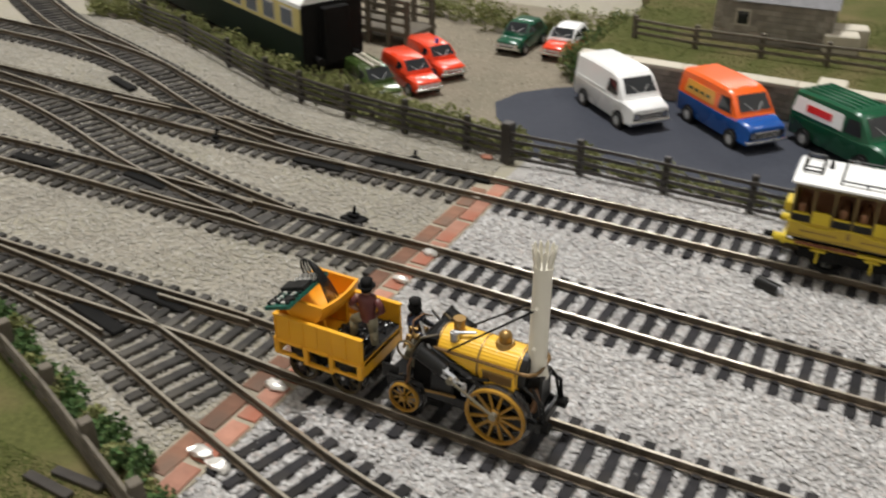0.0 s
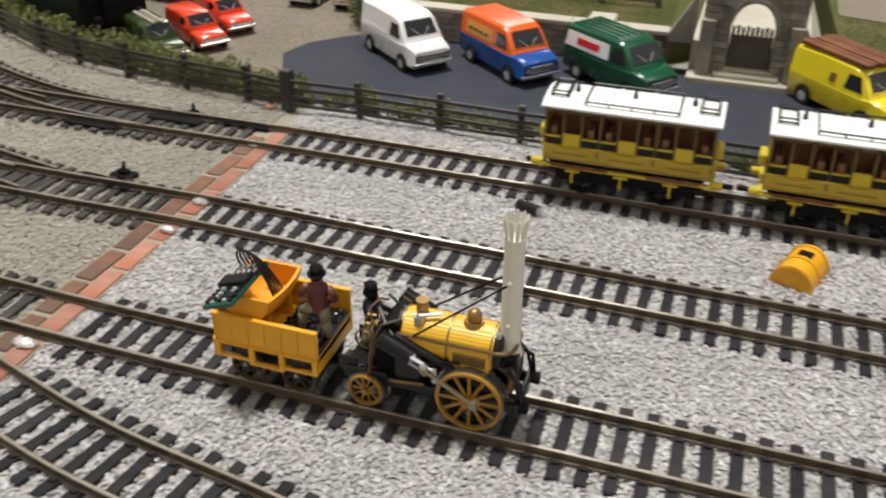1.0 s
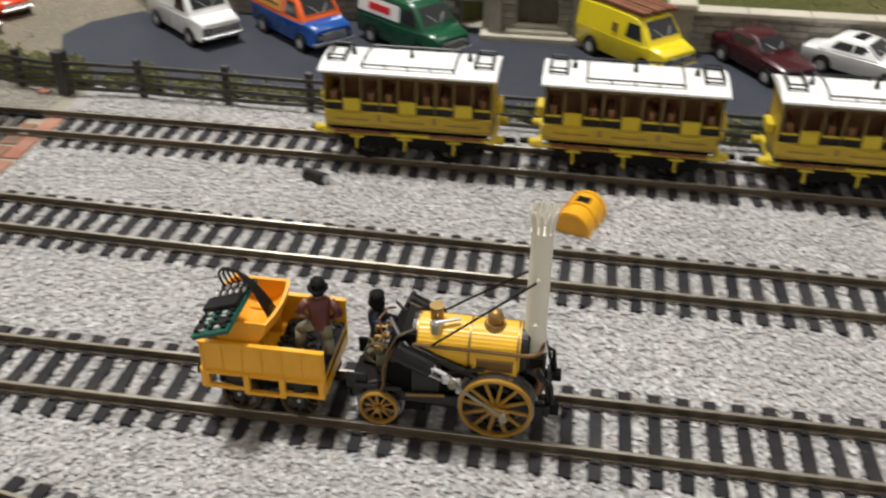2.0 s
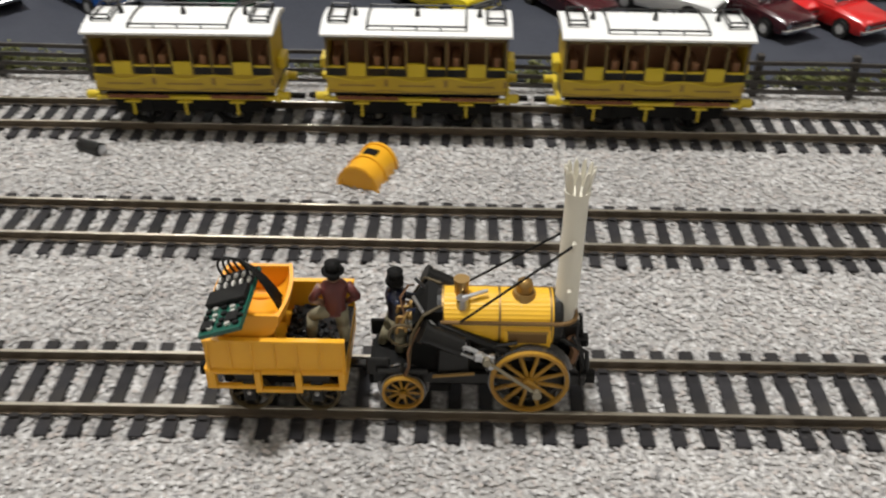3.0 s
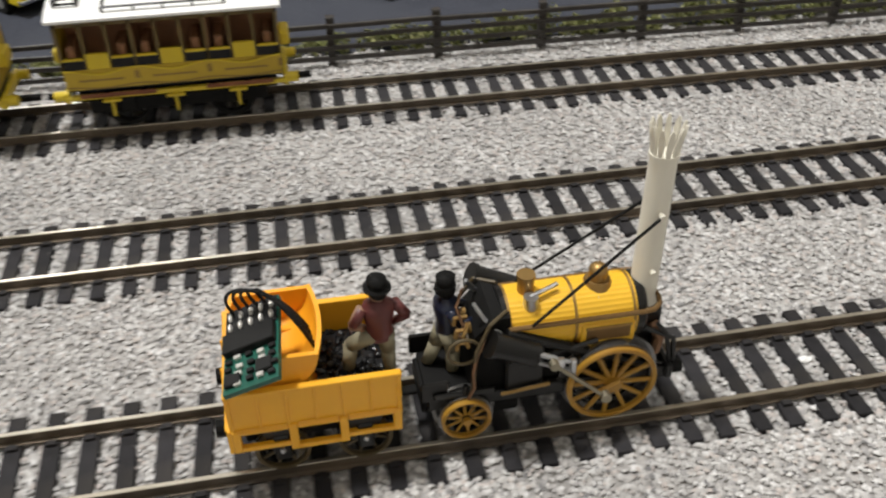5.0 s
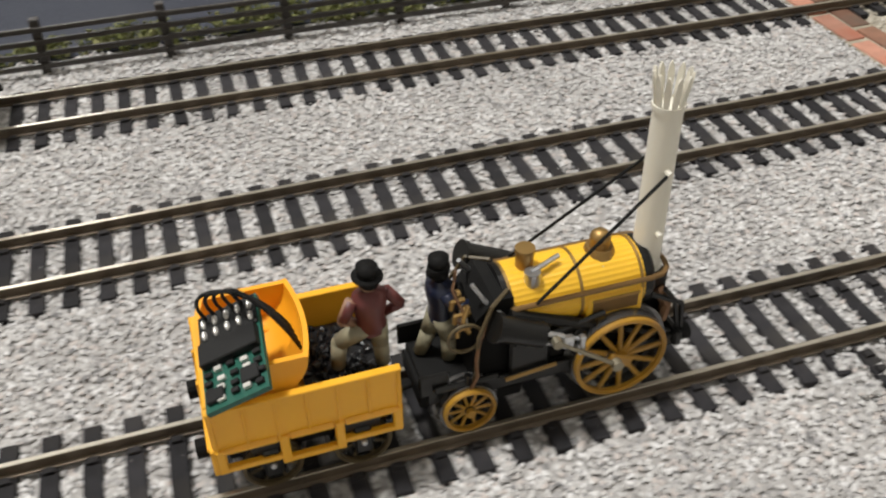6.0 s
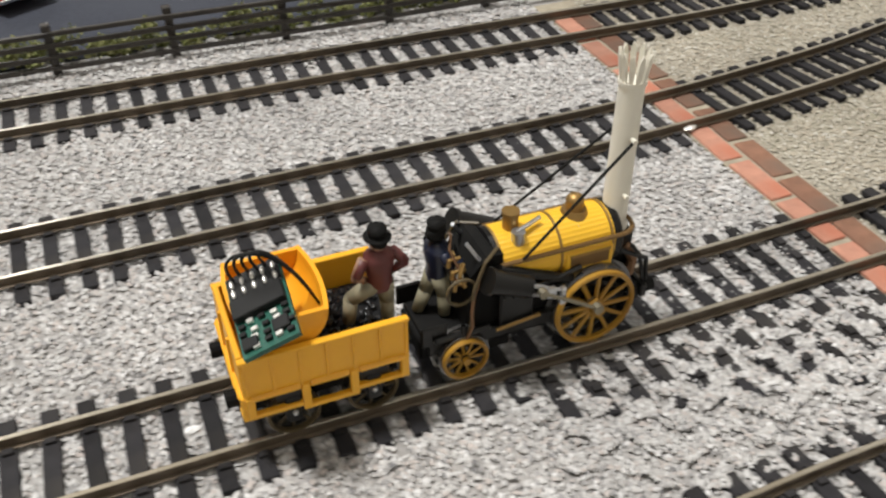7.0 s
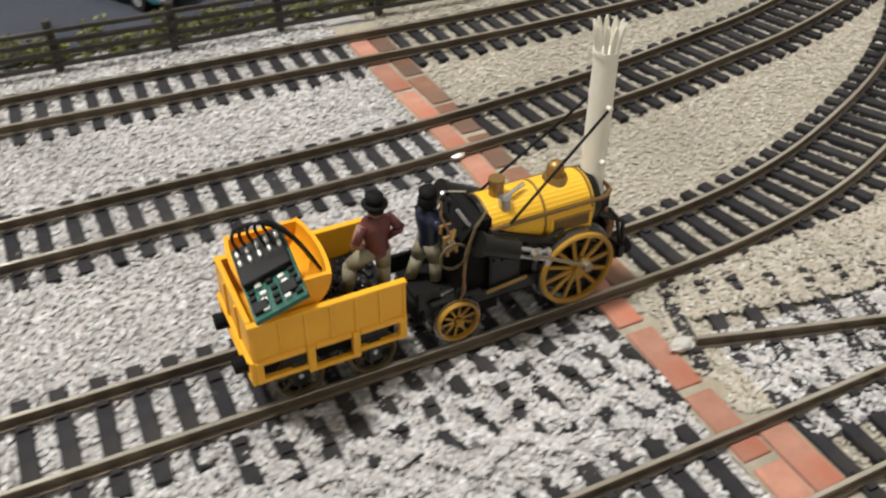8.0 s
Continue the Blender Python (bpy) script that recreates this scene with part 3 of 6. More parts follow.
def lump(x, y, z, r, m, label, name="solder_blob", sy=1.0):
    bm = B()
    bmesh.ops.create_icosphere(bm, subdivisions=2, radius=r, matrix=Matrix.Diagonal((1.35, sy * 0.8, 0.5, 1)))
    for v in bm.verts:
        v.co += 0.45 * r * noise.noise_vector(v.co * 1.3 + Vector((x, y, 0)))
    ob = link(name, bm, m, smooth=True)
    ob.matrix_basis = place(x, y, z)
    return tagged(ob, label, name.replace("_", " "))


for x, y, r in ((-285, 126, 2.2), (-280, 76, 2.2), (-280, 55, 2.2), (-282, -46, 2.8), (-275, -48, 2.6), (-282, -14, 2.6), (293.5, 121, 1.6), (300, -27.5, 2.3), (292, 57, 1.6)):
    lump(x, y, 1.9, r, M_SOLDER, "shiny silver solder blob holding a rail joint")
lump(146, 1, 0.6, 1.2, M_WHITE, "single white stone between the rails", "stone")
lump(-300, 166, 1.0, 2.2, M_BRICK, "small orange chip beside the fence post", "stone")


def point_lever(x, y):
    bm = B()
    box(bm, -5, 5, -3, 3, 0, 1.6, 0.3)
    box(bm, -2, 2, -1.6, 1.6, 1.6, 3.2, 0.3)
    cyl(bm, (0, 0, 3), (0.6, 0, 6.5), 0.9, 0.6, 8)
    ob = link("point_lever", bm, M_MATTBLACK)
    ob.matrix_basis = place(x, y, 0, -8)
    tagged(ob, "small black point motor with a knob beside the rails", "point lever", group="point levers")


for x, y in ((-320, 87), (-326, 146), (-420, 124)):
    point_lever(x, y)


# ---- fences and foliage ----
def bush(x, y, z, r, h, n, dark=False, seed=0):
    """A clump of loose foliage flakes on a few lobes."""
    rs = random.Random(seed + int(x * 7 + y * 13))
    bm = B()
    lobes = [(Vector((rs.uniform(-0.5, 0.5) * r, rs.uniform(-0.5, 0.5) * r, h * rs.uniform(0.25, 0.55))), r * rs.uniform(0.4, 0.65), h * rs.uniform(0.35, 0.5)) for _ in range(5)]
    for _ in range(n):
        c, lr, lh = rs.choice(lobes)
        d = Vector((rs.gauss(0, 1), rs.gauss(0, 1), rs.gauss(0, 1))).normalized() * rs.uniform(0.55, 1.05)
        p = c + Vector((d.x * lr, d.y * lr, d.z * lh))
        if p.z < 0:
            p.z = rs.uniform(0, 0.6)
        s = rs.uniform(0.5, 1.25)
        q = Euler((rs.uniform(0, 6), rs.uniform(0, 6), rs.uniform(0, 6))).to_matrix()
        vs = [bm.verts.new(p + q @ Vector(v) * s) for v in ((1, 0, 0), (-0.5, 0.8, 0.2), (-0.5, -0.8, -0.1), (0.1, 0.1, 0.9))]
        for f in ((0, 1, 3), (1, 2, 3), (2, 0, 3), (0, 2, 1)):
            bm.faces.new([vs[k] for k in f])
    ob = link("bush", bm, M_LEAFDARK if dark else M_LEAF)
    ob.matrix_basis = place(x, y, z)
    return tagged(ob, "dark green clump of model foliage" if dark else "olive green clump of foam model foliage", "bush", group="bushes along the fence")


def fence(points, heights, label, height=16.0, post=2.6, material=M_FENCE, z=0.0, thick=(), wobble=0.4):
    th = thing("fence", label, "fence")
    for k, (x, y) in enumerate(points):
        w = post * (1.9 if k in thick else 1.0)
        bm = box(B(), -w / 2, w / 2, -w / 2, w / 2, -1, height + (2.5 if k in thick else 0.8), 0.25)
        ob = part("post", bm, material, th)
        nx = points[min(k + 1, len(points) - 1)]
        pv = points[max(k - 1, 0)]
        ob.matrix_basis = place(x, y, z, math.degrees(math.atan2(nx[1] - pv[1], nx[0] - pv[0])), random.uniform(-2, 2), random.uniform(-2, 2))
    for (x0, y0), (x1, y1) in zip(points[:-1], points[1:]):
        d = math.hypot(x1 - x0, y1 - y0)
        for h in heights:
            bm = box(B(), 0, d, -0.55, 0.55, -0.75, 0.75, 0.15)
            for v in bm.verts:
                v.co.z += wobble * math.sin(v.co.x / d * 3.1) * random.uniform(-1, 1)
            ob = part("rail", bm, material, th)
            a = math.degrees(math.atan2(y1 - y0, x1 - x0))
            off = post / 2 + 0.3
            ob.matrix_basis = place(x0 + off * math.sin(radians(a)), y0 - off * math.cos(radians(a)), z + h, a, 0, random.uniform(-0.8, 0.8))
    return th


LEFTPOSTS = [(-680, 300), (-634, 277), (-587, 254), (-540, 238), (-486, 213), (-445, 195), (-416, 186), (-383, 179), (-348, 175), (-313, 171), (-291, 168)]
MIDPOSTS = [(-291, 168), (-257, 169)] + [(-220 + 35.4 * k, float(fence_y(-220 + 35.4 * k)) + 1) for k in range(18)]
fence(LEFTPOSTS, (3.5, 7.0, 10.5, 13.5), "dark stained wooden fence along the curving tracks", thick=(10,))
fence(MIDPOSTS, (3.0, 6.8, 10.4, 14.0), "dark stained four-rail wooden fence beside the car park")
for k in range(16):
    bush(-404 + k * 4.2, 193 - k * 0.6 + random.uniform(-2, 3), 0, 6.5, random.uniform(12, 17), 200, seed=900 + k)
for k in range(64):
    x = -640 + k * 5.6
    bush(x + random.uniform(-2, 2), float(fence_y(x)) + random.uniform(7, 13), 0, random.uniform(6.5, 9.5), random.uniform(11, 20), 230, seed=k)
for k in range(120):
    x = -284 + k * 5.2 + random.uniform(-3, 3)
    big = random.random() < 0.16
    bush(x, float(fence_y(x)) + 8 + random.uniform(0, 3), 0.3, 7 if big else 4.5, 12 if big else random.uniform(4, 9), 170 if big else 90, seed=k + 100)

# ---- retaining wall, grass bank, gateway and cottages ----
def wall_run(x0, x1, y, h, label, seed):
    rs = random.Random(seed)
    th = thing("wall_" + label, "weathered grey stone retaining wall with a pale coping", "retaining wall", kind="structure")
    part("core", box(B(), x0, x1, y + 0.6, y + 7, 0, h), M_JOINT, th)
    z, row = 0.4, 0
    shared = {}
    while z < h - 1.5:
        x = x0 + (row % 2) * 3
        while x < x1 - 2:
            w = rs.choice((5, 7, 9))
            if w not in shared:
                bm = box(B(), 0.15, w - 0.15, 0, 2, 0.1, 3.0, 0.25)
                me = bpy.data.meshes.new("stone")
                bmesh.ops.scale(bm, vec=(MM, MM, MM), verts=bm.verts)
                bm.to_mesh(me)
                bm.free()
                me.materials.append(M_STONE)
                shared[w] = me
            if x + w <= x1:
                ob = new("stone", shared[w])
                ob.parent = th
                ob.matrix_basis = place(x, y + rs.uniform(-0.25, 0.2), z)
            x += w
        z += 3.2
        row += 1
    x = x0
    while x < x1 - 1:
        w = min(28, x1 - x)
        part("coping", box(B(), x + 0.15, x + w - 0.15, y - 1.2, y + 8, h, h + 2.2, 0.3), M_COPING, th)
        x += w
    return th


wall_run(-300, -139, 278, 16.5, "west", 1)
wall_run(-60, 330, 263, 18.5, "east", 2)
def grass_sheet(name, outline, z):
    return sheet(name, outline, -0.6, z, M_GRASS, "short green static grass bank", "grass")


grass_sheet("grass_west", [(-298, 286.5), (-139, 286.5), (-128, 296), (-128, 520), (-340, 520), (-298, 400)], 17.5)
grass_sheet("grass_east", [(-60, 271.5), (500, 271.5), (500, 520), (-72, 520)], 19.5)
sheet("path", [(-127.5, 275), (-72.5, 275), (-72.5, 520), (-127.5, 520)], -0.6, 16.0, M_COPING, "pale worn path behind the gateway", "path")
sheet("lane", [(-60, 330), (60, 300), (300, 296), (300, 340), (60, 345), (-60, 380)], 19.0, 19.9, M_YARD, "pale gravel lane on the grass bank", "lane")


def tufts(name, count, x0, x1, y0, y1, z):
    rs = np.random.RandomState(count)
    n = count
    c = np.stack([rs.uniform(x0, x1, n), rs.uniform(y0, y1, n), np.full(n, z)], 1)
    a = rs.uniform(0, 6.28, n)
    w = np.stack([np.cos(a), np.sin(a), 0 * a], 1) * 0.22
    tip = c + np.stack([rs.normal(0, 0.5, n), rs.normal(0, 0.5, n), rs.uniform(0.4, 0.95, n)], 1)
    v = np.stack([c - w, c + w, tip], 1).reshape(-1, 3) * MM
    me = bpy.data.meshes.new(name)
    me.from_pydata(v.tolist(), [], np.arange(3 * n).reshape(-1, 3).tolist())
    me.materials.append(M_TUFT)
    return tagged(new(name, me), "short static grass fibres", "grass", kind="stuff")


tufts("grass_fibres", 26000, -300, -140, 288, 420, 17.4)
tufts("grass_fibres", 16000, -58, 200, 272, 330, 19.4)


def gateway():
    th = thing("stone_gateway", "weathered stone gateway with a pointed arch and a wooden gate", "gateway", place(-100.5, 268, 0))
    part("plinth", box(B(), -27, 27, -7, 12, -0.3, 3.2, 0.5), M_COPING, th)
    part("step", box(B(), -15, 15, -4, 6, 3.2, 5.2, 0.4), M_COPING, th)
    part("step", box(B(), -12.5, 12.5, 0, 8, 5.2, 7.0, 0.4), M_COPING, th)
    half, spring, top = 10.0, 25.0, 39.0
    arch = []
    for k in range(0, 15):
        u = k / 14
        x = half * math.cos(u * math.pi / 2) ** 0.9 if k < 14 else 0.0
        arch.append((x, spring + (top - spring) * math.sin(u * math.pi / 2) ** 1.05))
    for s in (-1, 1):
        outline = [(s * 23, 3.2), (s * 23, 52), (0, 52)] + [(s * x, z) for x, z in arch[::-1]] + [(s * half, 3.2)]
        part("pier", plate(B(), [(x, 1.0, z) for x, z in outline], (0, 1, 0), 9), M_STONE, th, "rough weathered stone pier and half arch")
        rs = random.Random(5 + s)
        z = 3.3
        while z < 48:
            x = half + 0.4
            while x < 22.5:
                w = rs.uniform(3.5, 6.5)
                if x + w > 22.5:
                    w = 22.8 - x
                if w > 1:
                    a, b = sorted((s * (x + 0.15), s * (x + w - 0.15)))
                    part("stone", box(B(), a, b, -0.1 + rs.uniform(-0.3, 0.2), 1.5, z + 0.12, z + 3.1, 0.25), M_STONE, th)
                x += w
            z += 3.3
        part("buttress", box(B(), min(s * 17, s * 23.5), max(s * 17, s * 23.5), -3.2, 1.2, 3.2, 30, 0.4), M_STONE, th)
        for (xa, za), (xb, zb) in zip(arch[:-1:2], arch[2::2]):
            pts = [(s * xa, -1.0, za), (s * xb, -1.0, zb), (s * xb * 1.22, -1.0, zb + 2.3), (s * xa * 1.22, -1.0, za + 1.2)]
            part("arch_stone", plate(B(), pts, (0, 1, 0), 3), M_STONE, th)
    gate = part("gate", box(B(), -9.7, 9.7, 3.4, 4.2, 7.2, 22.5, 0.1), M_GREYWOOD, th, "grey weathered wooden gate")
    for k in range(9):
        x = -8.6 + k * 2.15
        part("pale", box(B(), x - 0.75, x + 0.75, 2.9, 4.5, 7.5, 26.5 + 0.6 * (k % 2), 0.2), M_GREYWOOD, gate)


gateway()
for s, x in ((0, -139), (1, -72)):
    bm = B()
    pts = [(x, 268, 16), (x, 268, 19), (x + (12 if s == 0 else -12), 268, 40), (x + (12 if s == 0 else -12), 268, 16)]
    plate(bm, [(p[0], 271, p[2]) for p in pts], (0, 1, 0), 7)
    tagged(link("wing_wall", bm, M_STONE), "sloping stone wing wall beside the gateway", "wall", kind="structure")
pil = thing("stone_pillar", "short square stone pillar with a pale cap on the wall", "pillar", place(-34, 262, 0))
part("shaft", box(B(), -5, 5, -4, 6, 0, 22, 0.3), M_STONE, pil)
part("cap", box(B(), -6.5, 6.5, -5.5, 7.5, 22, 25, 0.6), M_COPING, pil)
pil2 = copy_thing(pil, place(-172, 277, -2))

fence([(-283, 322), (-248, 318), (-213, 319), (-180, 320), (-150, 322)], (3.4, 7.0, 10.6), "brown wooden paddock fence on the grass bank", height=12, material=M_GREYWOOD, z=17.5)


def cottage(x, y, w, d, rz, roof_h):
    th = thing("cottage", "small grey stone cottage with a slate roof", "cottage", place(x, y, 17.3, rz))
    wall = part("wall", box(B(), -w / 2, w / 2, 0, d, 0, 24, 0.3), M_STONE, th, "rough grey stone wall")
    rs = random.Random(int(x))
    z = 0.4
    while z < 22:
        xx = -w / 2
        while xx < w / 2 - 3:
            ww = rs.uniform(4, 8)
            part("stone", box(B(), xx + 0.2, min(xx + ww, w / 2) - 0.2, -0.5 + rs.uniform(-0.2, 0.2), 0.6, z, z + 2.8, 0.25), M_STONE, wall)
            xx += ww
        z += 3.1
    rings = [[(sx * (w / 2 + 2), -3, 23), (sx * (w / 2 + 2), d / 2, 23 + roof_h), (sx * (w / 2 + 2), d + 3, 23), (sx * (w / 2 + 2), d / 2, 22)] for sx in (-1, 1)]
    roof = part("roof", loft(B(), rings), M_SLATE, th, "grey slate roof")
    win = part("window", box(B(), -w / 4 - 4, -w / 4 + 4, -0.9, 0.4, 9, 18, 0.2), M_COPING, th)
    part("pane", box(B(), -w / 4 - 3, -w / 4 + 3, -1.1, -0.8, 10, 17), M_GLASS, win)
    return th


cottage(-214, 345, 62, 50, 3, 22)
cottage(-130, 420, 60, 45, -8, 22)
for x, y, w in ((-178, 350, 9), (-176, 366, 10)):
    ob = link("stone_slab", box(B(), -w, w, -6, 6, 0, 10, 0.6), M_COPING)
    ob.matrix_basis = place(x, y, 17.4, 12)
    tagged(ob, "pale stone slab beside the cottage", "slab")
for k in range(26):
    bush(-440 + k * 6.5 + random.uniform(-3, 3), 352 + random.uniform(-5, 22) + (6 if k % 2 else 0), 0, random.uniform(8, 12), random.uniform(12, 22), 220, seed=300 + k)
for k in range(26):
    bush(-303 + random.uniform(-9, 5), 284 + k * 4.2 + random.uniform(-3, 3), 0, 9, random.uniform(16, 24), 240, dark=k % 4 == 0, seed=400 + k)


# ---- vehicles ----
def lathe_wheel(parent, x, y, r, w, hub_mat):
    wheel = part("wheel", ring(B(), (x, y, r), r, r * 0.58, -w / 2, w / 2, 20), M_RUBBER, parent, smooth=True)
    bm = B()
    cyl(bm, (x, y - w * 0.45, r), (x, y + w * 0.45, r), r * 0.6, n=16)
    cyl(bm, (x, y - w * 0.55, r), (x, y + w * 0.55, r), r * 0.22, n=10)
    part("hub", bm, hub_mat, wheel)


def section(x, zb, zt, wb, wt, rnd=1.2):
    return [(x, -wb * 0.93, zb), (x, -wb, zb + 1.2), (x, -wt, zt - rnd), (x, -wt + rnd * 1.2, zt), (x, wt - rnd * 1.2, zt), (x, wt, zt - rnd), (x, wb, zb + 1.2), (x, wb * 0.93, zb)]


def vehicle(name, label, category, m, body, low, up, low_mat, up_mat, belt, wheels, wheel_r, side_windows, screen, hub=None, roof_mat=None, group="parked model vehicles"):
    """low, up: (x, z bottom, z top, half width below, half width above) along the length, nose at +x."""
    th = thing(name, label, category, m @ Matrix.Diagonal((0.93, 0.93, 0.93, 1)), group)
    b = part("body", loft(B(), [section(*s) for s in low]), low_mat, th, smooth=True)
    c = part("cabin", loft(B(), [section(*s) for s in up]), up_mat, th, smooth=True)
    xs = [s[0] for s in up]
    def wide(x, z):
        b0, t0 = np.interp(x, xs, [s[3] for s in up]), np.interp(x, xs, [s[4] for s in up])
        z0, z1 = np.interp(x, xs, [s[1] for s in up]) + 1.2, np.interp(x, xs, [s[2] for s in up]) - 1.2
        return float(b0 + (t0 - b0) * (z - z0) / max(0.1, z1 - z0))
    for x0, x1, x2, x3, z0, z1 in side_windows:
        for s in (-1, 1):
            pts = [(x0, s * (wide(x0, z0) + 0.02), z0), (x1, s * (wide(x1, z0) + 0.02), z0), (x2, s * (wide(x2, z1) + 0.02), z1), (x3, s * (wide(x3, z1) + 0.02), z1)]
            part("side_window", plate(B(), pts, (0, s, 0.15), 0.22), M_GLASS, c)
    (xa, za), (xb, zb2), wa, wb = screen
    n = Vector((abs(zb2 - za), 0, abs(xa - xb))).normalized()
    pts = [(xa, -wa, za), (xa, wa, za), (xb, wb, zb2), (xb, -wb, zb2)]
    pts = [(p[0] + n.x * 0.05, p[1], p[2] + n.z * 0.05) for p in pts]
    part("windscreen", plate(B(), pts, n, 0.3), M_GLASS, c)
    nose = low[-1]
    xf, wf, z0, z1 = nose[0], nose[3], nose[1], nose[2]
    for s in (-1, 1):
        part("wiper", tube(B(), [(xa + n.x * 0.5, s * wa * 0.1, za + n.z * 0.5), ((xa + xb) / 2 + n.x * 0.5, s * wa * 0.55, (za + zb2) / 2 + n.z * 0.5)], 0.14, 5), M_SILVER, c)
        part("screen_pillar", tube(B(), [(xa + n.x * 0.2, s * wa, za + n.z * 0.2), (xb + n.x * 0.2, s * wb, zb2 + n.z * 0.2)], 0.35, 6), up_mat, c)
    part("screen_rail", tube(B(), [(xa + n.x * 0.2, -wa, za + n.z * 0.2), (xa + n.x * 0.2, wa, za + n.z * 0.2)], 0.3, 6), up_mat, c)
    part("bumper", box(B(), xf - 1.0, xf + 1.3, -wf - 0.4, wf + 0.4, z0 + 0.4, z0 + 2.0, 0.3), M_CHROME, th)
    part("grille", box(B(), xf - 1.0, xf + 0.35, -wf * 0.9, wf * 0.9, z0 + 2.6, z1 - 1.6, 0.2), M_MATTBLACK, th)
    for k in range(3):
        zz = z0 + 3.3 + k * (z1 - z0 - 5.2) / 2
        part("grille_bar", box(B(), xf + 0.2, xf + 0.6, -wf * 0.62, wf * 0.62, zz - 0.2, zz + 0.2), M_SILVER, th)
    for s in (-1, 1):
        part("headlight", cyl(B(), (xf - 1.0, s * wf * 0.74, (z0 + z1) / 2 + 0.6), (xf + 0.5, s * wf * 0.74, (z0 + z1) / 2 + 0.6), 1.4, n=14), M_CHROME, th)
    part("rear_bumper", box(B(), low[0][0] - 1.2, low[0][0] + 0.8, -wf, wf, z0 + 0.6, z0 + 2.0, 0.3), M_CHROME, th)
    for x in wheels:
        for s in (-1, 1):
            half = low[len(low) // 2][3]
            part("wheel_arch", ring(B(), (x, s * (half - 0.3), wheel_r), wheel_r * 1.22, wheel_r * 0.9, -0.5, 0.5, 20), M_MATTBLACK, th)
            lathe_wheel(th, x, s * (half - 0.7), wheel_r, 3.0, M_SILVER)
    return th


VAN_LOW = [(-29.5, 4.5, 14.5, 11.6, 11.6), (-28.5, 3.8, 15, 12.3, 12.3), (0, 3.6, 15, 12.6, 12.6), (17, 3.6, 15, 12.6, 12.4), (22, 3.8, 15.2, 12.4, 11.6), (28.5, 4.0, 13.8, 11.8, 10.6), (29.8, 4.6, 12.4, 11.2, 10.2)]
VAN_UP = [(-29.3, 13, 25.0, 11.8, 10.4), (-28, 13, 26.3, 12.2, 10.8), (-10, 13, 27.0, 12.4, 10.9), (8, 13, 26.8, 12.4, 10.9), (12.5, 13, 25.6, 12.3, 10.5), (20.5, 13, 15.6, 12.0, 11.0)]
VAN_WIN = [(5.0, 15.6, 12.6, 6.0, 16.2, 23.0)]
VAN_SCREEN = ((19.2, 17.2), (13.4, 24.4), 9.6, 8.7)


def van(label, m, low_mat, up_mat, hub=None):
    return vehicle("van", label, "van", m, None, VAN_LOW, VAN_UP, low_mat, up_mat, 15, (-17.5, 18.5), 4.3, VAN_WIN, VAN_SCREEN, hub)


P_WHITE, P_ORANGE, P_BLUE = paint("white_paint", (0.82, 0.82, 0.82)), paint("orange_paint", (0.85, 0.125, 0.012)), paint("blue_paint", (0.01, 0.085, 0.36))
P_GREEN, P_YELLOW, P_MAROON = paint("green_paint", (0.008, 0.085, 0.038)), paint("lemon_paint", (0.85, 0.68, 0.02)), paint("maroon_paint", (0.055, 0.008, 0.012))
P_RED, P_SIGNAL, P_OLIVE = paint("red_paint", (0.6, 0.02, 0.02)), paint("signal_red_paint", (0.78, 0.055, 0.015)), paint("olive_paint", (0.035, 0.06, 0.014))
P_DKGREEN = paint("bottle_green_paint", (0.008, 0.075, 0.04))


def side_panel(parent, x0, x1, z0, z1, y, material, name="side_panel", label=""):
    for s in (-1, 1):
        part(name, box(B(), x0, x1, min(s * y, s * (y + 0.25)), max(s * y, s * (y + 0.25)), z0, z1), material, parent, label)


w1 = van("white panel van parked on dark tarmac", place(-266, 248.5, 0.5, -40.5), P_WHITE, P_WHITE, M_CHROME)
side_panel(w1, -26, 3, 15.6, 16.1, 12.3, M_WHITE, "trim_strip")
w2 = van("orange and blue two-tone panel van on dark tarmac", place(-212.5, 250.5, 0.5, -41), P_BLUE, P_ORANGE, M_STEEL)
for s in (-1, 1):
    pts = [(-23, s * 12.25, 16.0), (2, s * 12.3, 16.0), (1, s * 11.35, 22.5), (-22, s * 11.3, 22.5)]
    part("side_panel", plate(B(), pts, (0, s, 0.12), 0.25), M_AMBER, w2, "amber advertising panel")
    for k in range(4):
        part("lettering", plate(B(), [(-20 + k * 5, s * 12.15, 18.2), (-16.5 + k * 5, s * 12.15, 18.2), (-16.5 + k * 5, s * 11.95, 19.6), (-20 + k * 5, s * 11.95, 19.6)], (0, s, 0.12), 0.35), P_OLIVE, w2)
w3 = van("dark green panel van with a white and red side panel", place(-157.5, 247, 0.5, -37), P_GREEN, P_GREEN, M_STEEL)
for s in (-1, 1):
    pts = [(-28, s * 12.15, 16.0), (4, s * 12.35, 16.0), (3.2, s * 11.25, 23.5), (-27, s * 11.1, 23.5)]
    part("side_panel", plate(B(), pts, (0, s, 0.12), 0.25), P_WHITE, w3, "white advertising panel")
    part("lettering", plate(B(), [(-19, s * 12.05, 18), (-3, s * 12.1, 18), (-3, s * 11.6, 21.4), (-19, s * 11.6, 21.4)], (0, s, 0.12), 0.42), P_RED, w3, "red bar of lettering")
for k in range(5):
    part("roof_rib", box(B(), -26, 6, -8 + k * 4 - 0.35, -8 + k * 4 + 0.35, 26.2, 27.5, 0.15), P_GREEN, w3)
w4 = van("bright yellow van with rusty timber on its roof", place(-54.8, 247.7, 0.5, -46), P_YELLOW, P_YELLOW, M_CHROME)
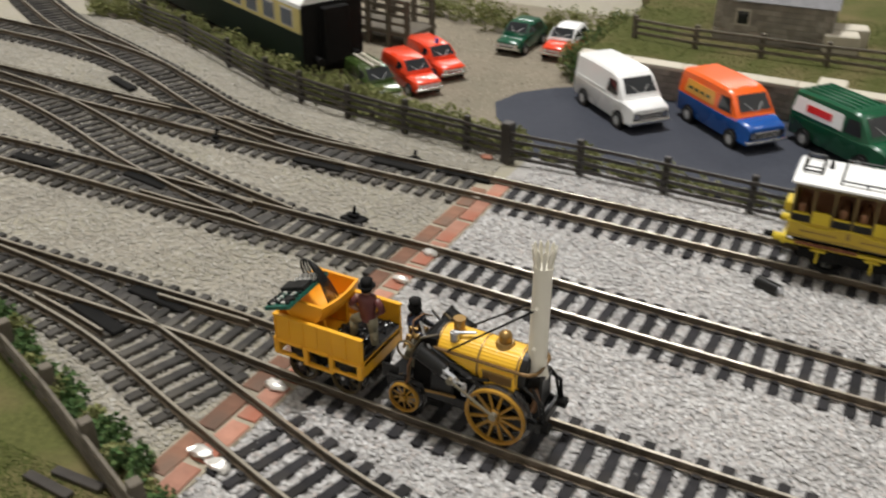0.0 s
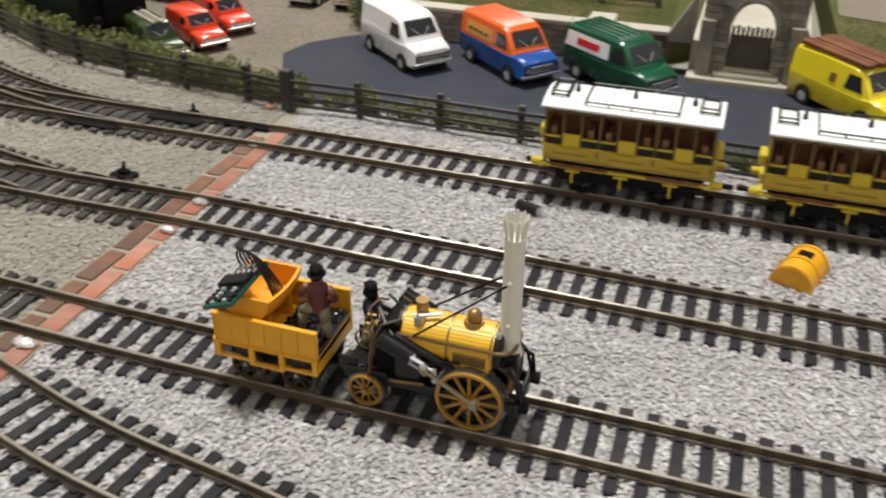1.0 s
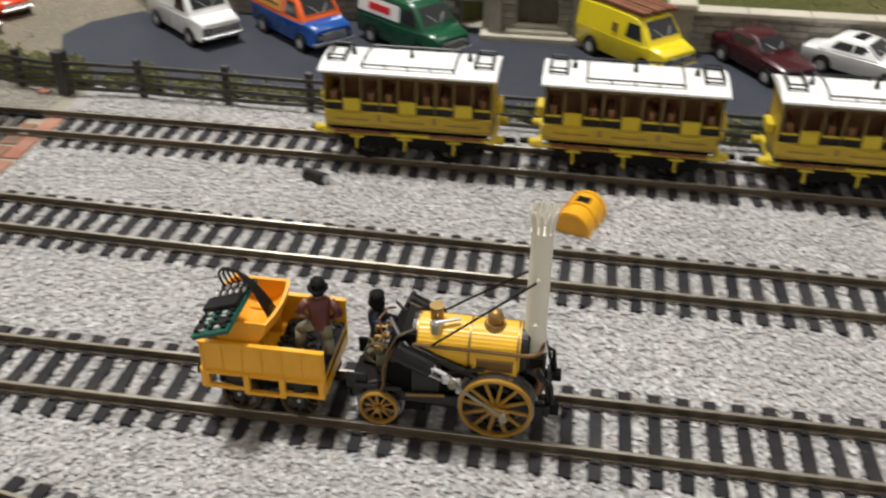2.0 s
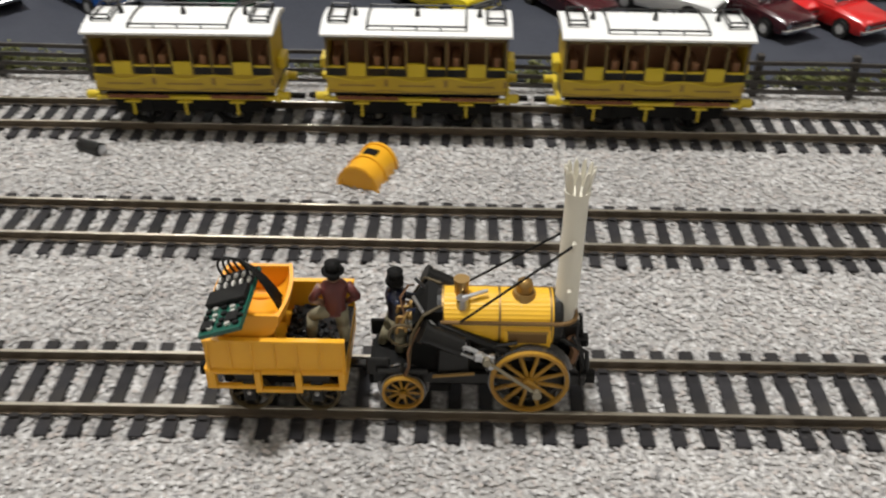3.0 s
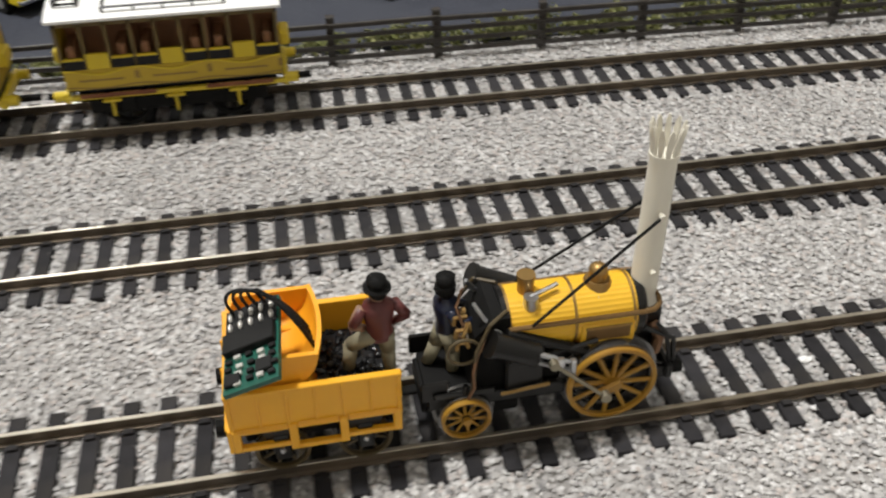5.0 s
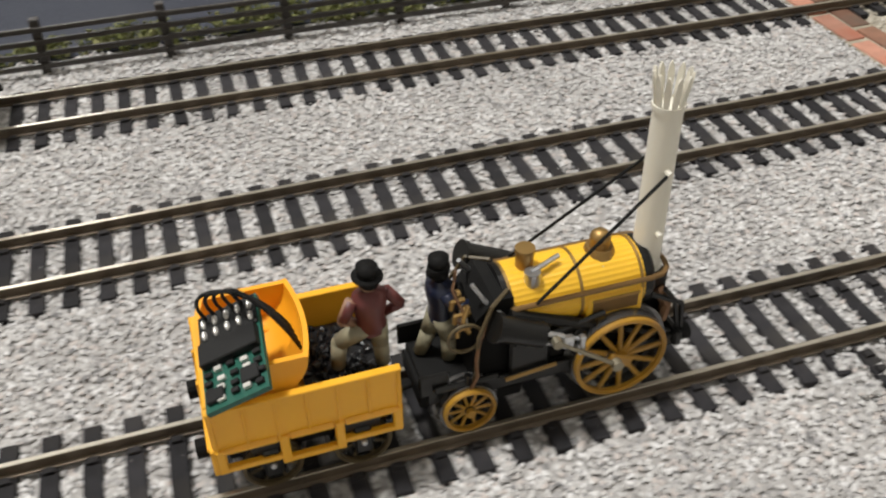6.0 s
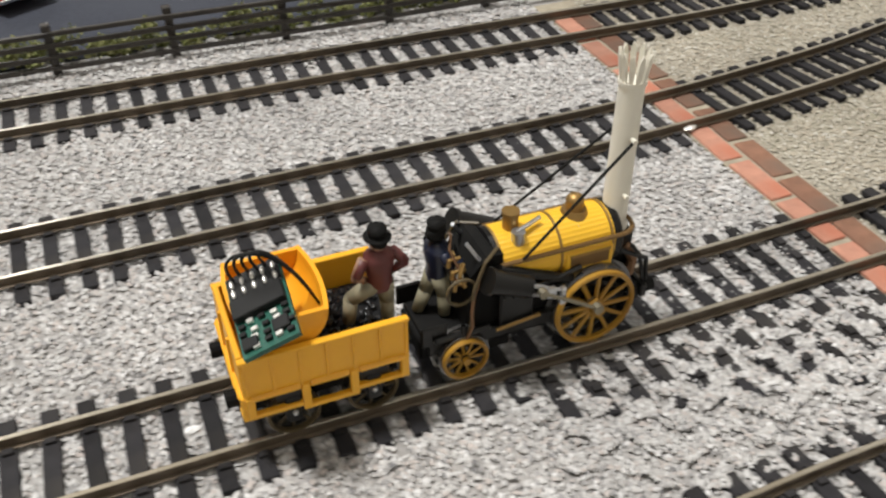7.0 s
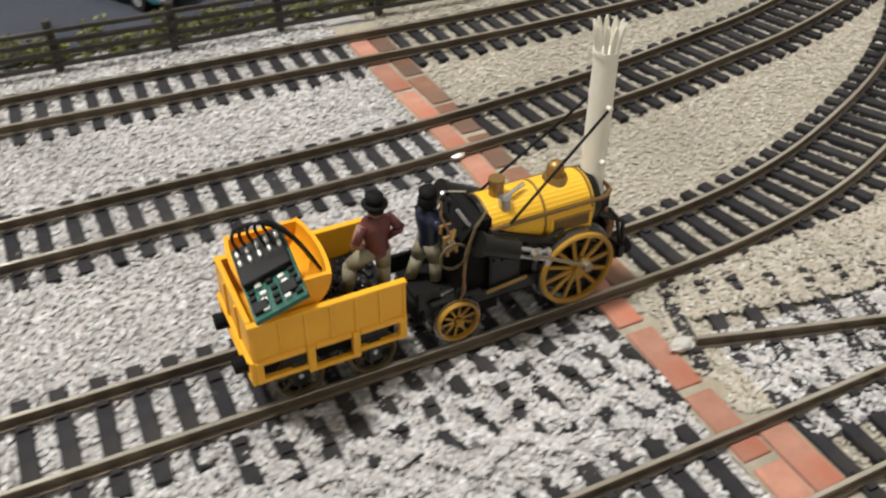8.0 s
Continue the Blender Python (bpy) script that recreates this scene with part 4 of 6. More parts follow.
load = thing("timber_load", "stack of rusty brown boards tied on a van roof", "timber", place(-54.8, 247.7, 0.5, -46) @ Matrix.Diagonal((0.93, 0.93, 0.93, 1)))
for k in range(8):
    part("board", box(B(), -27 + random.uniform(-2, 1), 14 + random.uniform(-1, 2), -10.5 + k * 2.65, -8.1 + k * 2.65, 27.1, 28.9 + random.uniform(-0.3, 0.5), 0.2), M_RUST, load)
for s in (-1, 1):
    part("side_sign", plate(B(), [(-4, s * 12.35, 16.5), (-0.5, s * 12.35, 16.5), (-0.5, s * 11.7, 20.5), (-4, s * 11.7, 20.5)], (0, s, 0.12), 0.3), M_BRASS, w4)

CAR_LOW = [(-27.5, 4.5, 10.5, 9.6, 9.2), (-26, 3.6, 11.6, 10.4, 10), (-14, 3.2, 12.2, 10.8, 10.4), (10, 3.2, 12.0, 10.8, 10.4), (25, 3.6, 10.8, 10.4, 9.8), (27.5, 4.4, 9.6, 9.8, 9.2)]
CAR_UP = [(-19.5, 10.5, 12.4, 10.2, 9.6), (-13, 10.5, 17.8, 10.2, 8.2), (-6, 10.5, 18.4, 10.3, 8.2), (1.5, 10.5, 18.0, 10.3, 8.2), (10, 10.5, 12.4, 10.2, 9.4)]
CAR_WIN = [(-13.5, -3.6, -3.6, -11.0, 13.0, 16.4), (-2.8, 6.6, 1.6, -2.8, 13.0, 16.4)]
CAR_SCREEN = ((9.2, 13.0), (2.4, 17.3), 8.8, 7.4)


def car(label, m, p, top=None, hub=None, scale=1.0, name="car"):
    th = vehicle(name, label, "car", m, None, CAR_LOW, CAR_UP, p, top or p, 12, (-16, 16.5), 4.0, CAR_WIN, CAR_SCREEN, hub)
    return th


car("dark maroon saloon car parked on tarmac", place(2, 246, 0.5, -58), P_MAROON, None, M_STEEL)
coupe = car("white coupe with a black sunroof parked on tarmac", place(46, 247, 0.5, -35), P_WHITE, None, M_STEEL)
part("sunroof", box(B(), -6.5, -1.0, -4.6, 4.6, 17.9, 18.75, 0.2), M_MATTBLACK, coupe, "black sunroof panel")
car("bright red sports car parked on tarmac", place(92, 250, 0.5, -60), P_RED, None, M_CHROME)
car("dark maroon estate car parked near the fence", place(84, 236, 0.5, -62), P_MAROON, None, M_CHROME)
car("red hatchback parked on tarmac", place(116, 236, 0.5, -62), P_RED, None, M_CHROME)

car("pale turquoise saloon car parked near the fence", place(237, 212, 0.5, -58), paint("turquoise_paint", (0.10, 0.42, 0.48)), None, M_CHROME)

MINI_LOW = [(-22, 4, 9.5, 8.4, 8.2), (-21, 3.2, 10.5, 9.0, 8.8), (0, 3.0, 10.8, 9.3, 9.0), (14, 3.0, 10.6, 9.2, 8.6), (20.5, 3.4, 9.6, 8.8, 8.0), (21.8, 4.0, 8.6, 8.2, 7.4)]
MINI_VAN = [(-21.8, 9.5, 17.0, 8.6, 7.6), (-20.5, 9.5, 18.0, 8.8, 7.8), (-6, 9.5, 18.4, 9.0, 7.8), (3, 9.5, 18.0, 9.0, 7.6), (10.5, 9.5, 11.6, 8.8, 8.0)]
MINI_CAR = [(-18.5, 9.5, 11.5, 8.8, 8.0), (-14, 9.5, 17.2, 8.8, 7.4), (-6, 9.5, 17.8, 9.0, 7.6), (3, 9.5, 17.5, 9.0, 7.5), (10.5, 9.5, 11.6, 8.8, 8.0)]
MINI_SCREEN = ((9.8, 12.2), (3.8, 17.0), 7.8, 6.9)


def mini(label, m, low, up, is_van, hub=None):
    wins = [(-1.5, 8.0, 3.0, -1.5, 12.0, 16.0)]
    if not is_van:
        wins.append((-14.5, -2.6, -2.6, -12.0, 12.0, 16.0))
    return vehicle("small_van" if is_van else "small_car", label, "van" if is_van else "car", m, None, MINI_LOW, MINI_VAN if is_van else MINI_CAR, low, up, 10, (-13.5, 13.8), 3.3, wins, MINI_SCREEN, hub)


mini("bright red small van parked on gravel", place(-378, 234, 0.1, -32), P_SIGNAL, P_SIGNAL, True)
r2 = mini("bright red small van with a blue roof lamp", place(-378, 262, 0.1, -32), P_SIGNAL, P_SIGNAL, True)
part("roof_lamp", cyl(B(), (1, 0, 17.9), (1, 0, 20.6), 1.3, 1.0, 12), P_BLUE, r2, "small blue warning lamp")
g1 = mini("olive green small van half hidden by bushes", place(-388, 212, 0.1, -32), P_OLIVE, P_OLIVE, True)
ladder = part("ladder", box(B(), -20, 6, -3, -2, 18.6, 19.4, 0.1), M_COPING, g1, "pale wooden roof ladder")
part("ladder_rail", box(B(), -20, 6, 2, 3, 18.6, 19.4, 0.1), M_COPING, ladder)
for k in range(7):
    part("rung", box(B(), -18 + k * 3.6, -17.2 + k * 3.6, -2.2, 2.2, 18.7, 19.3), M_COPING, ladder)
mini("dark green small car parked on gravel", place(-354, 327, 0.1, -92), P_DKGREEN, P_DKGREEN, False)
mini("red small car with a white roof on gravel", place(-326, 329, 0.1, -90), P_SIGNAL, P_WHITE, False)


# ---- big green coach standing behind the fence ----
def passenger_coach():
    th = thing("passenger_coach", "dark green and cream railway coach behind the fence", "railway coach", place(-424, 228.5, 0, 156))
    P_CREAM, P_COACH = paint("cream_paint", (0.72, 0.62, 0.26)), mat("coach_green", (0.004, 0.014, 0.01), 0.5, spec=0.2, scale=120, vary=0.1)
    part("underframe", box(B(), 2, 250, -12, 12, 2, 10, 0.5), M_MATTBLACK, th)
    part("body", box(B(), 0, 252, -19, 19, 8, 26, 0.6), P_COACH, th)
    part("upper_side", box(B(), 1, 252, -19.2, 19.2, 26, 40, 0.3), P_CREAM, th, "cream window band")
    for k in range(12):
        x = 8 + k * 20
        for s in (-1, 1):
            fr = part("window", box(B(), x, x + 13, min(s * 19.1, s * 19.6), max(s * 19.1, s * 19.6), 28, 38.5, 0.2), M_COPING, th, "pale framed coach window")
            part("pane", box(B(), x + 1, x + 12, min(s * 19.3, s * 19.85), max(s * 19.3, s * 19.85), 29, 37.5), M_PANE, fr)
    prof = [(-19.4, 40), (-19.2, 42), (-14, 46.5), (-6, 49), (6, 49), (14, 46.5), (19.2, 42), (19.4, 40)]
    part("roof", loft(B(), [[(x, y, z) for y, z in prof] for x in (-0.5, 252)]), M_WHITE, th, "pale grey curved roof", smooth=True)
    part("end_wall", box(B(), -1.5, 1.0, -18.8, 18.8, 8, 42, 0.4), M_MATTBLACK, th)
    part("gangway", box(B(), -6, -1, -8, 8, 9, 40, 0.6), M_MATTBLACK, th, "black corridor bellows")
    for s in (-1, 1):
        part("buffer", cyl(B(), (-8, s * 12, 12), (-1, s * 12, 12), 2.2, n=12), M_MATTBLACK, th)
    for x in (22, 48, 205, 230):
        for s in (-1, 1):
            part("wheel", ring(B(), (x, s * 8.5, 6), 6, 2, -1.2, 1.2, 18), M_MATTBLACK, th)


passenger_coach()
hut = thing("loading_platform", "grey timber loading platform with open rails", "platform", place(-432, 295, 0, -8))
part("deck", box(B(), -26, 24, -6, 22, 8, 10.5, 0.3), M_GREYWOOD, hut)
for x in (-24, -8, 8, 22):
    for y in (-5, 20):
        part("leg", box(B(), x - 1.4, x + 1.4, y - 1.4, y + 1.4, 0, 30, 0.2), M_GREYWOOD, hut)
for z in (15, 20, 25, 29):
    for y in (-5, 20):
        part("rail", box(B(), -26, 24, y - 0.7, y + 0.7, z - 0.8, z + 0.8, 0.1), M_GREYWOOD, hut)

# ---- near corner: grass, plank fence and bushes ----
sheet("grass_near", [(-700, -10), (-430, -16), (-392, -25), (-364, -33), (-333, -45), (-303, -56), (-279, -66), (-270, -110), (-270, -240), (-700, -240)], -0.58, 0.9, M_GRASS, "olive grass corner at the layout's edge", "grass")
tufts("grass_fibres", 40000, -440, -288, -140, -67, 0.8)
fence([(-430, -18), (-396, -28), (-363, -39), (-334, -49), (-306, -60), (-279, -70.5), (-258, -80)], (2.2, 6.2, 10.2), "weathered grey plank fence along the grass", height=13, post=3.4, material=M_GREYWOOD)
for k in range(30):
    u = k / 29
    x = -400 + u * 122
    bush(x, float(np.interp(x, (-400, -380, -340, -310, -285, -270), (-22, -29.5, -42.5, -53.5, -61.5, -68))) + random.uniform(-3, 2), 0.4, 4.5, random.uniform(7, 12), 170, dark=k % 4 != 0, seed=700 + k)
pl = link("loose_plank", box(B(), -8, 8, -1.4, 1.4, 0, 1.5, 0.2), M_FENCE)
pl.matrix_basis = place(-303, -68.5, 0.9, 3)
tagged(pl, "loose dark weathered plank lying on the grass", "plank")
pl2 = copy_thing(pl, place(-308, -73.5, 0.9, -2))

# ---- loose parts on the ballast ----
def half_barrel():
    th = thing("boiler_shell", "bright yellow half-barrel model part lying on the ballast", "model part", place(-74, 98, 0.2, -19))
    prof = lambda r: [(r * math.cos(a), r * 1.15 * math.sin(a)) for a in [math.pi * k / 16 for k in range(17)]]
    outer, inner = prof(6.6), prof(5.6)
    rings = [[(x, y, z) for x, z in outer] + [(x, y, z) for x, z in inner[::-1]] for y in (-9.0, 9.0)]
    part("shell", loft(B(), rings), M_YELLOW, th, smooth=True)
    part("end_plate", plate(B(), [(x, -8.4, z) for x, z in inner], (0, 1, 0), 0.8), M_YELLOW, th)
    for y in (-8.8, -1.6, 7.0):
        band = prof(7.05)
        part("band", loft(B(), [[(x, yy, z) for x, z in band] + [(x, yy, z) for x, z in outer[::-1]] for yy in (y, y + 0.9)]), M_YELLOW, th)
    part("opening", box(B(), -2.2, 2.2, 0.6, 4.2, 6.9, 7.75, 0.2), M_MATTBLACK, th, "dark square opening")


half_barrel()
cy = thing("metal_cylinder", "small dark shiny cylinder lying on the ballast", "cylinder", place(-166.5, 110.5, 2.2, -24))
part("body", cyl(B(), (-4.5, 0, 0), (4.5, 0, 0), 2.2, n=18), M_BLACK, cy, smooth=True)
for s in (-1, 1):
    part("end_cap", cyl(B(), (s * 4.4, 0, 0), (s * 5.0, 0, 0), 1.7, n=18), M_STEEL, cy)


# ---- yellow passenger coaches ----
def little_coach():
    th = thing("railway_coach", "yellow open-windowed four-wheeled model railway coach with a white roof", "railway coach", group="yellow coaches on the far track")
    L, W = 30.5, 10.8
    part("floor", box(B(), -L, L, -W + 0.3, W - 0.3, 14.2, 15.2), M_BLACK, th)
    for s in (-1, 1):
        y0, y1 = sorted((s * W, s * (W - 0.8)))
        part("lower_panel", box(B(), -L, L, y0, y1, 14.6, 20.6, 0.15), M_COACHY, th, "yellow lower side with a curved moulding")
        ym = sorted((s * (W + 0.02), s * (W + 0.3)))
        for k in range(3):
            cx = -20.3 + k * 20.3
            wave = [cx - 10.1 + 20.2 * q / 14 for q in range(15)]
            low = [(x, 15.2 - 0.35 * math.cos(2 * math.pi * (x - cx) / 20.3)) for x in wave]
            top = [(x, 19.7 - 0.75 * math.cos(2 * math.pi * (x - cx) / 20.3)) for x in wave]
            part("moulding", plate(B(), [(x, s * W, z) for x, z in low + top[::-1]], (0, s, 0), 0.4), M_COACHY, th, "waved mustard side panel")
            part("moulding_edge", loft(B(), [[(x, s * (W + 0.3), z), (x, s * (W + 0.62), z), (x, s * (W + 0.5), z + 0.4), (x, s * (W + 0.3), z + 0.4)] for x, z in top]), M_COACHLIT, th)
            part("scallop_line", loft(B(), [[(x, s * (W + 0.35), z), (x, s * (W + 0.48), z), (x, s * (W + 0.48), z + 0.4), (x, s * (W + 0.35), z + 0.4)] for x, z in low]), M_BRONZE, th)
            part("leaf_mark", box(B(), cx + 9.2, cx + 10.6, *sorted((s * (W + 0.3), s * (W + 0.5))), 17.2, 19.6, 0.1), M_BRONZE, th)
            part("script_bar", box(B(), cx - 6.2, cx + 6.2, *sorted((s * (W + 0.35), s * (W + 0.5))), 17.2, 17.8), M_BRONZE, th)
            part("door_panel", box(B(), cx - 3.1, cx + 3.1, *sorted((s * (W - 0.5), s * (W + 0.15))), 20.6, 24.6, 0.15), M_COACHLIT, th, "bright yellow door panel")
            for a, b in ((cx - 10.1, cx - 3.4), (cx + 3.4, cx + 10.1)):
                part("waist_panel", box(B(), a, b, y0, y1, 20.6, 23.4, 0.1), M_BLACK, th)
                part("sill", box(B(), a + 0.5, b - 0.5, *sorted((s * (W - 0.6), s * (W + 0.25))), 23.4, 24.0), M_COACHLIT, th)
            part("sill", box(B(), cx - 3.1, cx + 3.1, *sorted((s * (W - 0.6), s * (W + 0.3))), 24.5, 25.1), M_COACHLIT, th)
        for k in range(10):
            x = -L + 0.4 + k * (2 * L - 0.8) / 9
            part("pillar", box(B(), x - 0.45, x + 0.45, *sorted((s * (W - 0.9), s * W)), 20.6, 34.0), M_PILLAR, th)
        part("cantrail", box(B(), -L, L, y0, y1, 33.0, 34.8), M_PILLAR, th)
        part("sole_bar", box(B(), -L - 1, L + 1, *sorted((s * (W - 2), s * (W - 0.2))), 11.4, 12.6, 0.2), M_COACHLIT, th, "bright yellow sole bar")
        part("spring_beam", box(B(), -L + 3, -6, *sorted((s * (W - 0.2), s * (W + 0.4))), 12.0, 13.4, 0.3), M_RUST, th)
        part("spring_beam", box(B(), 8, L - 3, *sorted((s * (W - 0.2), s * (W + 0.4))), 12.0, 13.4, 0.3), M_RUST, th)
        for x in (-19, -1, 17):
            part("footstep", box(B(), x - 0.4, x + 0.4, *sorted((s * (W - 0.6), s * (W + 0.3))), 6.0, 11.5, 0.1), M_COACHLIT, th)
            part("step_bracket", box(B(), x - 2.6, x + 2.6, *sorted((s * (W - 0.6), s * (W + 0.8))), 10.6, 11.3, 0.2), M_COACHLIT, th)
        # black panel, with guards at the axles, added for the shade beneath the coach
        part("underside_shade", box(B(), -L + 5, L - 5, *sorted((s * 9.3, s * 9.9)), 6.8, 10.8, 0.2), M_MATTBLACK, th)
        for x in (-15, 15):
            part("axle_guard", box(B(), x - 2.6, x + 2.6, *sorted((s * 9.5, s * 10.4)), 6.5, 11.5, 0.4), M_MATTBLACK, th)
            wh = part("wheel", ring(B(), (x, s * 8.4, 9.0), 7.0, 5.6, -1.0, 1.0, 22), M_MATTBLACK, th)
            bm = B()
            for k in range(8):
                a = math.pi * k / 4
                cyl(bm, (x, s * 8.4, 9.0), (x + 5.7 * math.cos(a), s * 8.4, 9.0 + 5.7 * math.sin(a)), 0.35, n=5)
            part("spokes", bm, M_MATTBLACK, wh)
    for x in (-L, -10.2, 10.2, L - 0.8):
        part("partition", box(B(), x, x + 0.8, -W + 0.9, W - 0.9, 15, 34.5), M_BROWNIN if abs(x) < 25 else M_COACHY, th)
    for k in range(3):
        for d in (-8.2, 5.6):
            part("seat", box(B(), -20.3 + k * 20.3 + d, -20.3 + k * 20.3 + d + 2.6, -W + 1, W - 1, 15, 27, 0.4), M_BROWNIN, th)
    # sheet added down the middle to keep the far windows' light out
    part("middle_screen", box(B(), -L + 1, L - 1, -0.3, 0.3, 15, 34), M_BROWNIN, th, "reddish brown sheet screening off the far windows")
    part("chassis", box(B(), -L + 2, L - 2, -8, 8, 9.5, 14.2, 0.3), M_MATTBLACK, th)
    roof = [(-12.2, 34.6), (-12.2, 35.3), (-8, 36.6), (-3, 37.3), (3, 37.3), (8, 36.6), (12.2, 35.3), (12.2, 34.6)]
    rf = part("roof", loft(B(), [[(x, y, z) for y, z in roof] for x in (-31.8, 31.8)]), M_WHITE, th, "white slightly arched roof", smooth=True)
    rail_bm = lambda pts: tube(B(), pts, 0.34, 5)
    for y, z in ((-9.5, 37.4), (9.5, 37.4)):
        part("roof_rail", rail_bm([(-16.5, y, z), (16.5, y, z)]), M_BLACK, rf)
        for x in (-16.5, -8, 0, 8, 16.5):
            part("rail_post", rail_bm([(x, y, 35.6), (x, y, z)]), M_BLACK, rf)
    for x in (-16.5, 16.5):
        part("roof_strap", rail_bm([(x, -9.5, 36.9), (x, -3, 37.7), (x, 3, 37.7), (x, 9.5, 36.9)]), M_BLACK, rf)
    for s in (-1, 1):
        a, b = sorted((s * 23.5, s * 29.5))
        for zz in (37.6, 39.0):
            part("luggage_rail", rail_bm([(a, -6, zz), (b, -6, zz), (b, 6, zz), (a, 6, zz), (a, -6, zz)]), M_BLACK, rf)
        for x in (a, b):
            for y in (-6, 6):
                part("rail_post", rail_bm([(x, y, 36.2), (x, y, 39)]), M_BLACK, rf)
    for x in (-21, 0, 21):
        bm = cyl(B(), (x, 0, 37), (x, 0, 38.6), 1.0, 0.8, 10)
        cyl(bm, (x, 0, 38.6), (x, 0, 40.8), 0.8, 0.15, 10)
        part("lamp_top", bm, M_BLACK, rf, "small black lamp cover")
    for sx in (-1, 1):
        part("buffer_beam", box(B(), *sorted((sx * 30.5, sx * 32)), -W + 0.5, W - 0.5, 10.6, 13.6, 0.3), M_COACHLIT, th)
        for s in (-1, 1):
            part("buffer", cyl(B(), (sx * 31.5, s * 8.4, 12.2), (sx * 35, s * 8.4, 12.2), 1.5, 1.5, 12), M_COACHLIT, th, "yellow round buffer")
        part("coupling", box(B(), *sorted((sx * 31, sx * 39)), -1.2, 1.2, 7.8, 9.2, 0.3), M_MATTBLACK, th)
        part("guard_seat", box(B(), *sorted((sx * 30.6, sx * 33.5)), -4, 4, 20, 24, 0.5), M_COACHLIT, th)
    return th


coach = little_coach()
coach.matrix_basis = place(-136, c_line(-135) - 0.2, 2.0, 0.4) @ Matrix.Diagonal((0.965, 0.98, 1.0, 1))
for x in (-59.6, 17.6):
    copy_thing(coach, place(x, c_line(x) + 1.0, 2.0, -0.3))


# ---- the locomotive, its tender and what rides on them ----
loco = thing("steam_locomotive", "yellow and black early steam locomotive with a tall cream chimney", "locomotive")
tender = thing("tender", "yellow four-wheeled tender loaded with black coal", "tender")


def spoked_wheel(parent, r, s, spokes, rim, face, out=0.965):
    """A yellow spoked face with a broad dark metal tyre behind it; s is the outer side."""
    wh = part("wheel", ring(B(), (0, s * 0.55, 0), r * out, r * rim, -0.45, 0.45, 40), face, parent, "spoked wheel")
    part("rim_bead", ring(B(), (0, s * 1.05, 0), r * (out - 0.02), r * (rim + 0.04), -0.12, 0.12, 40), face, wh)
    part("tyre", ring(B(), (0, -s * 0.9, 0), r, r * (rim - 0.02), -1.1, 1.1, 44), M_TYRE, wh, "broad dark metal tyre", smooth=True)
    part("flange", ring(B(), (0, -s * 2.3, 0), r + 0.7, r * 0.8, -0.35, 0.35, 44), M_TYRE, wh)
    part("hub", cyl(B(), (0, s * -0.9, 0), (0, s * 1.7, 0), r * 0.17, r * 0.15, n=16), face, wh)
    for k in range(spokes):
        a = 2 * math.pi * k / spokes
        c, q = math.cos(a), math.sin(a)
        part("spoke", cyl(B(), (c * r * 0.12, s * 0.3, q * r * 0.12), (c * r * (rim + 0.03), s * 0.3, q * r * (rim + 0.03)), r * 0.058, r * 0.045, 6), face, wh)
    return wh


WHEELS = []
DRIVE_R, TRAIL_R, TENDER_R = 8.84, 5.1, 5.0
DRIVE, TRAIL = (-5.2, RAIL_TOP + DRIVE_R), (-32.4, RAIL_TOP + TRAIL_R)
for s in (-1, 1):
    w = spoked_wheel(loco, DRIVE_R, s, 12, 0.87, M_WHEELY)
    pin_bm = cyl(B(), (2.1, s * 0.4, 0), (2.1, s * 3.5, 0), 0.9, n=12)
    part("crank_pin", pin_bm, M_STEEL, w)
    part("crank", box(B(), -1.7, 3.3, *sorted((s * 1.1, s * 2.1)), -1.15, 1.15, 0.35), M_WHEELY, w)
    WHEELS.append((w, DRIVE[0], s * 8.1, DRIVE[1], DRIVE_R, 90 if s > 0 else 0))
    w = spoked_wheel(loco, TRAIL_R, s, 10, 0.78, M_WHEELY, 0.9)
    WHEELS.append((w, TRAIL[0], s * 8.2, TRAIL[1], TRAIL_R, 10))
    for x in (-65.3, -50.8):
        w = spoked_wheel(tender, TENDER_R, s, 8, 0.84, M_DARKWHEEL)
        WHEELS.append((w, x, s * 8.6, RAIL_TOP + TENDER_R, TENDER_R, 20))


def lagging(r, c, n=40):
    out = []
    for k in range(2 * n):
        a = math.pi * k / n
        q = r * (1.0 if k % 2 else 0.987)
        out.append((q * math.sin(a), c + q * math.cos(a)))
    return out


BZ, BR = 24.3, 6.05
part("boiler", loft(B(), [[(x, y, z) for y, z in lagging(BR, BZ)] for x in (-24.2, -0.6)]), M_BOILER, loco, "yellow planked boiler barrel")
for x in (-24.0, -12.0, -1.2):
    part("boiler_band", loft(B(), [[(xx, (BR + 0.14) * math.sin(2 * math.pi * k / 40), BZ + (BR + 0.14) * math.cos(2 * math.pi * k / 40)) for k in range(40)] for xx in (x - 0.25, x + 0.25)]), M_BRASS, loco)
part("smokebox", loft(B(), [[(x, r * math.sin(2 * math.pi * k / 32), BZ + r * math.cos(2 * math.pi * k / 32)) for k in range(32)] for x, r in ((-0.7, 6.0), (0.8, 6.0), (1.4, 5.5))]), M_BLACK, loco)
bm = box(B(), -0.6, 5.2, -3.6, 3.6, 15.5, 25, 0.6)
part("smokebox_front", bm, M_BLACK, loco)
bm = B()
prof = [(3.3, 23.5), (3.0, 25), (2.5, 27), (2.36, 55.8)]
loft(bm, [[(2.2 + r * math.cos(2 * math.pi * k / 28), r * math.sin(2 * math.pi * k / 28), z) for k in range(28)] for r, z in prof])
chim = part("chimney", bm, M_CHIMNEY, loco, "tall cream chimney tube", smooth=True)
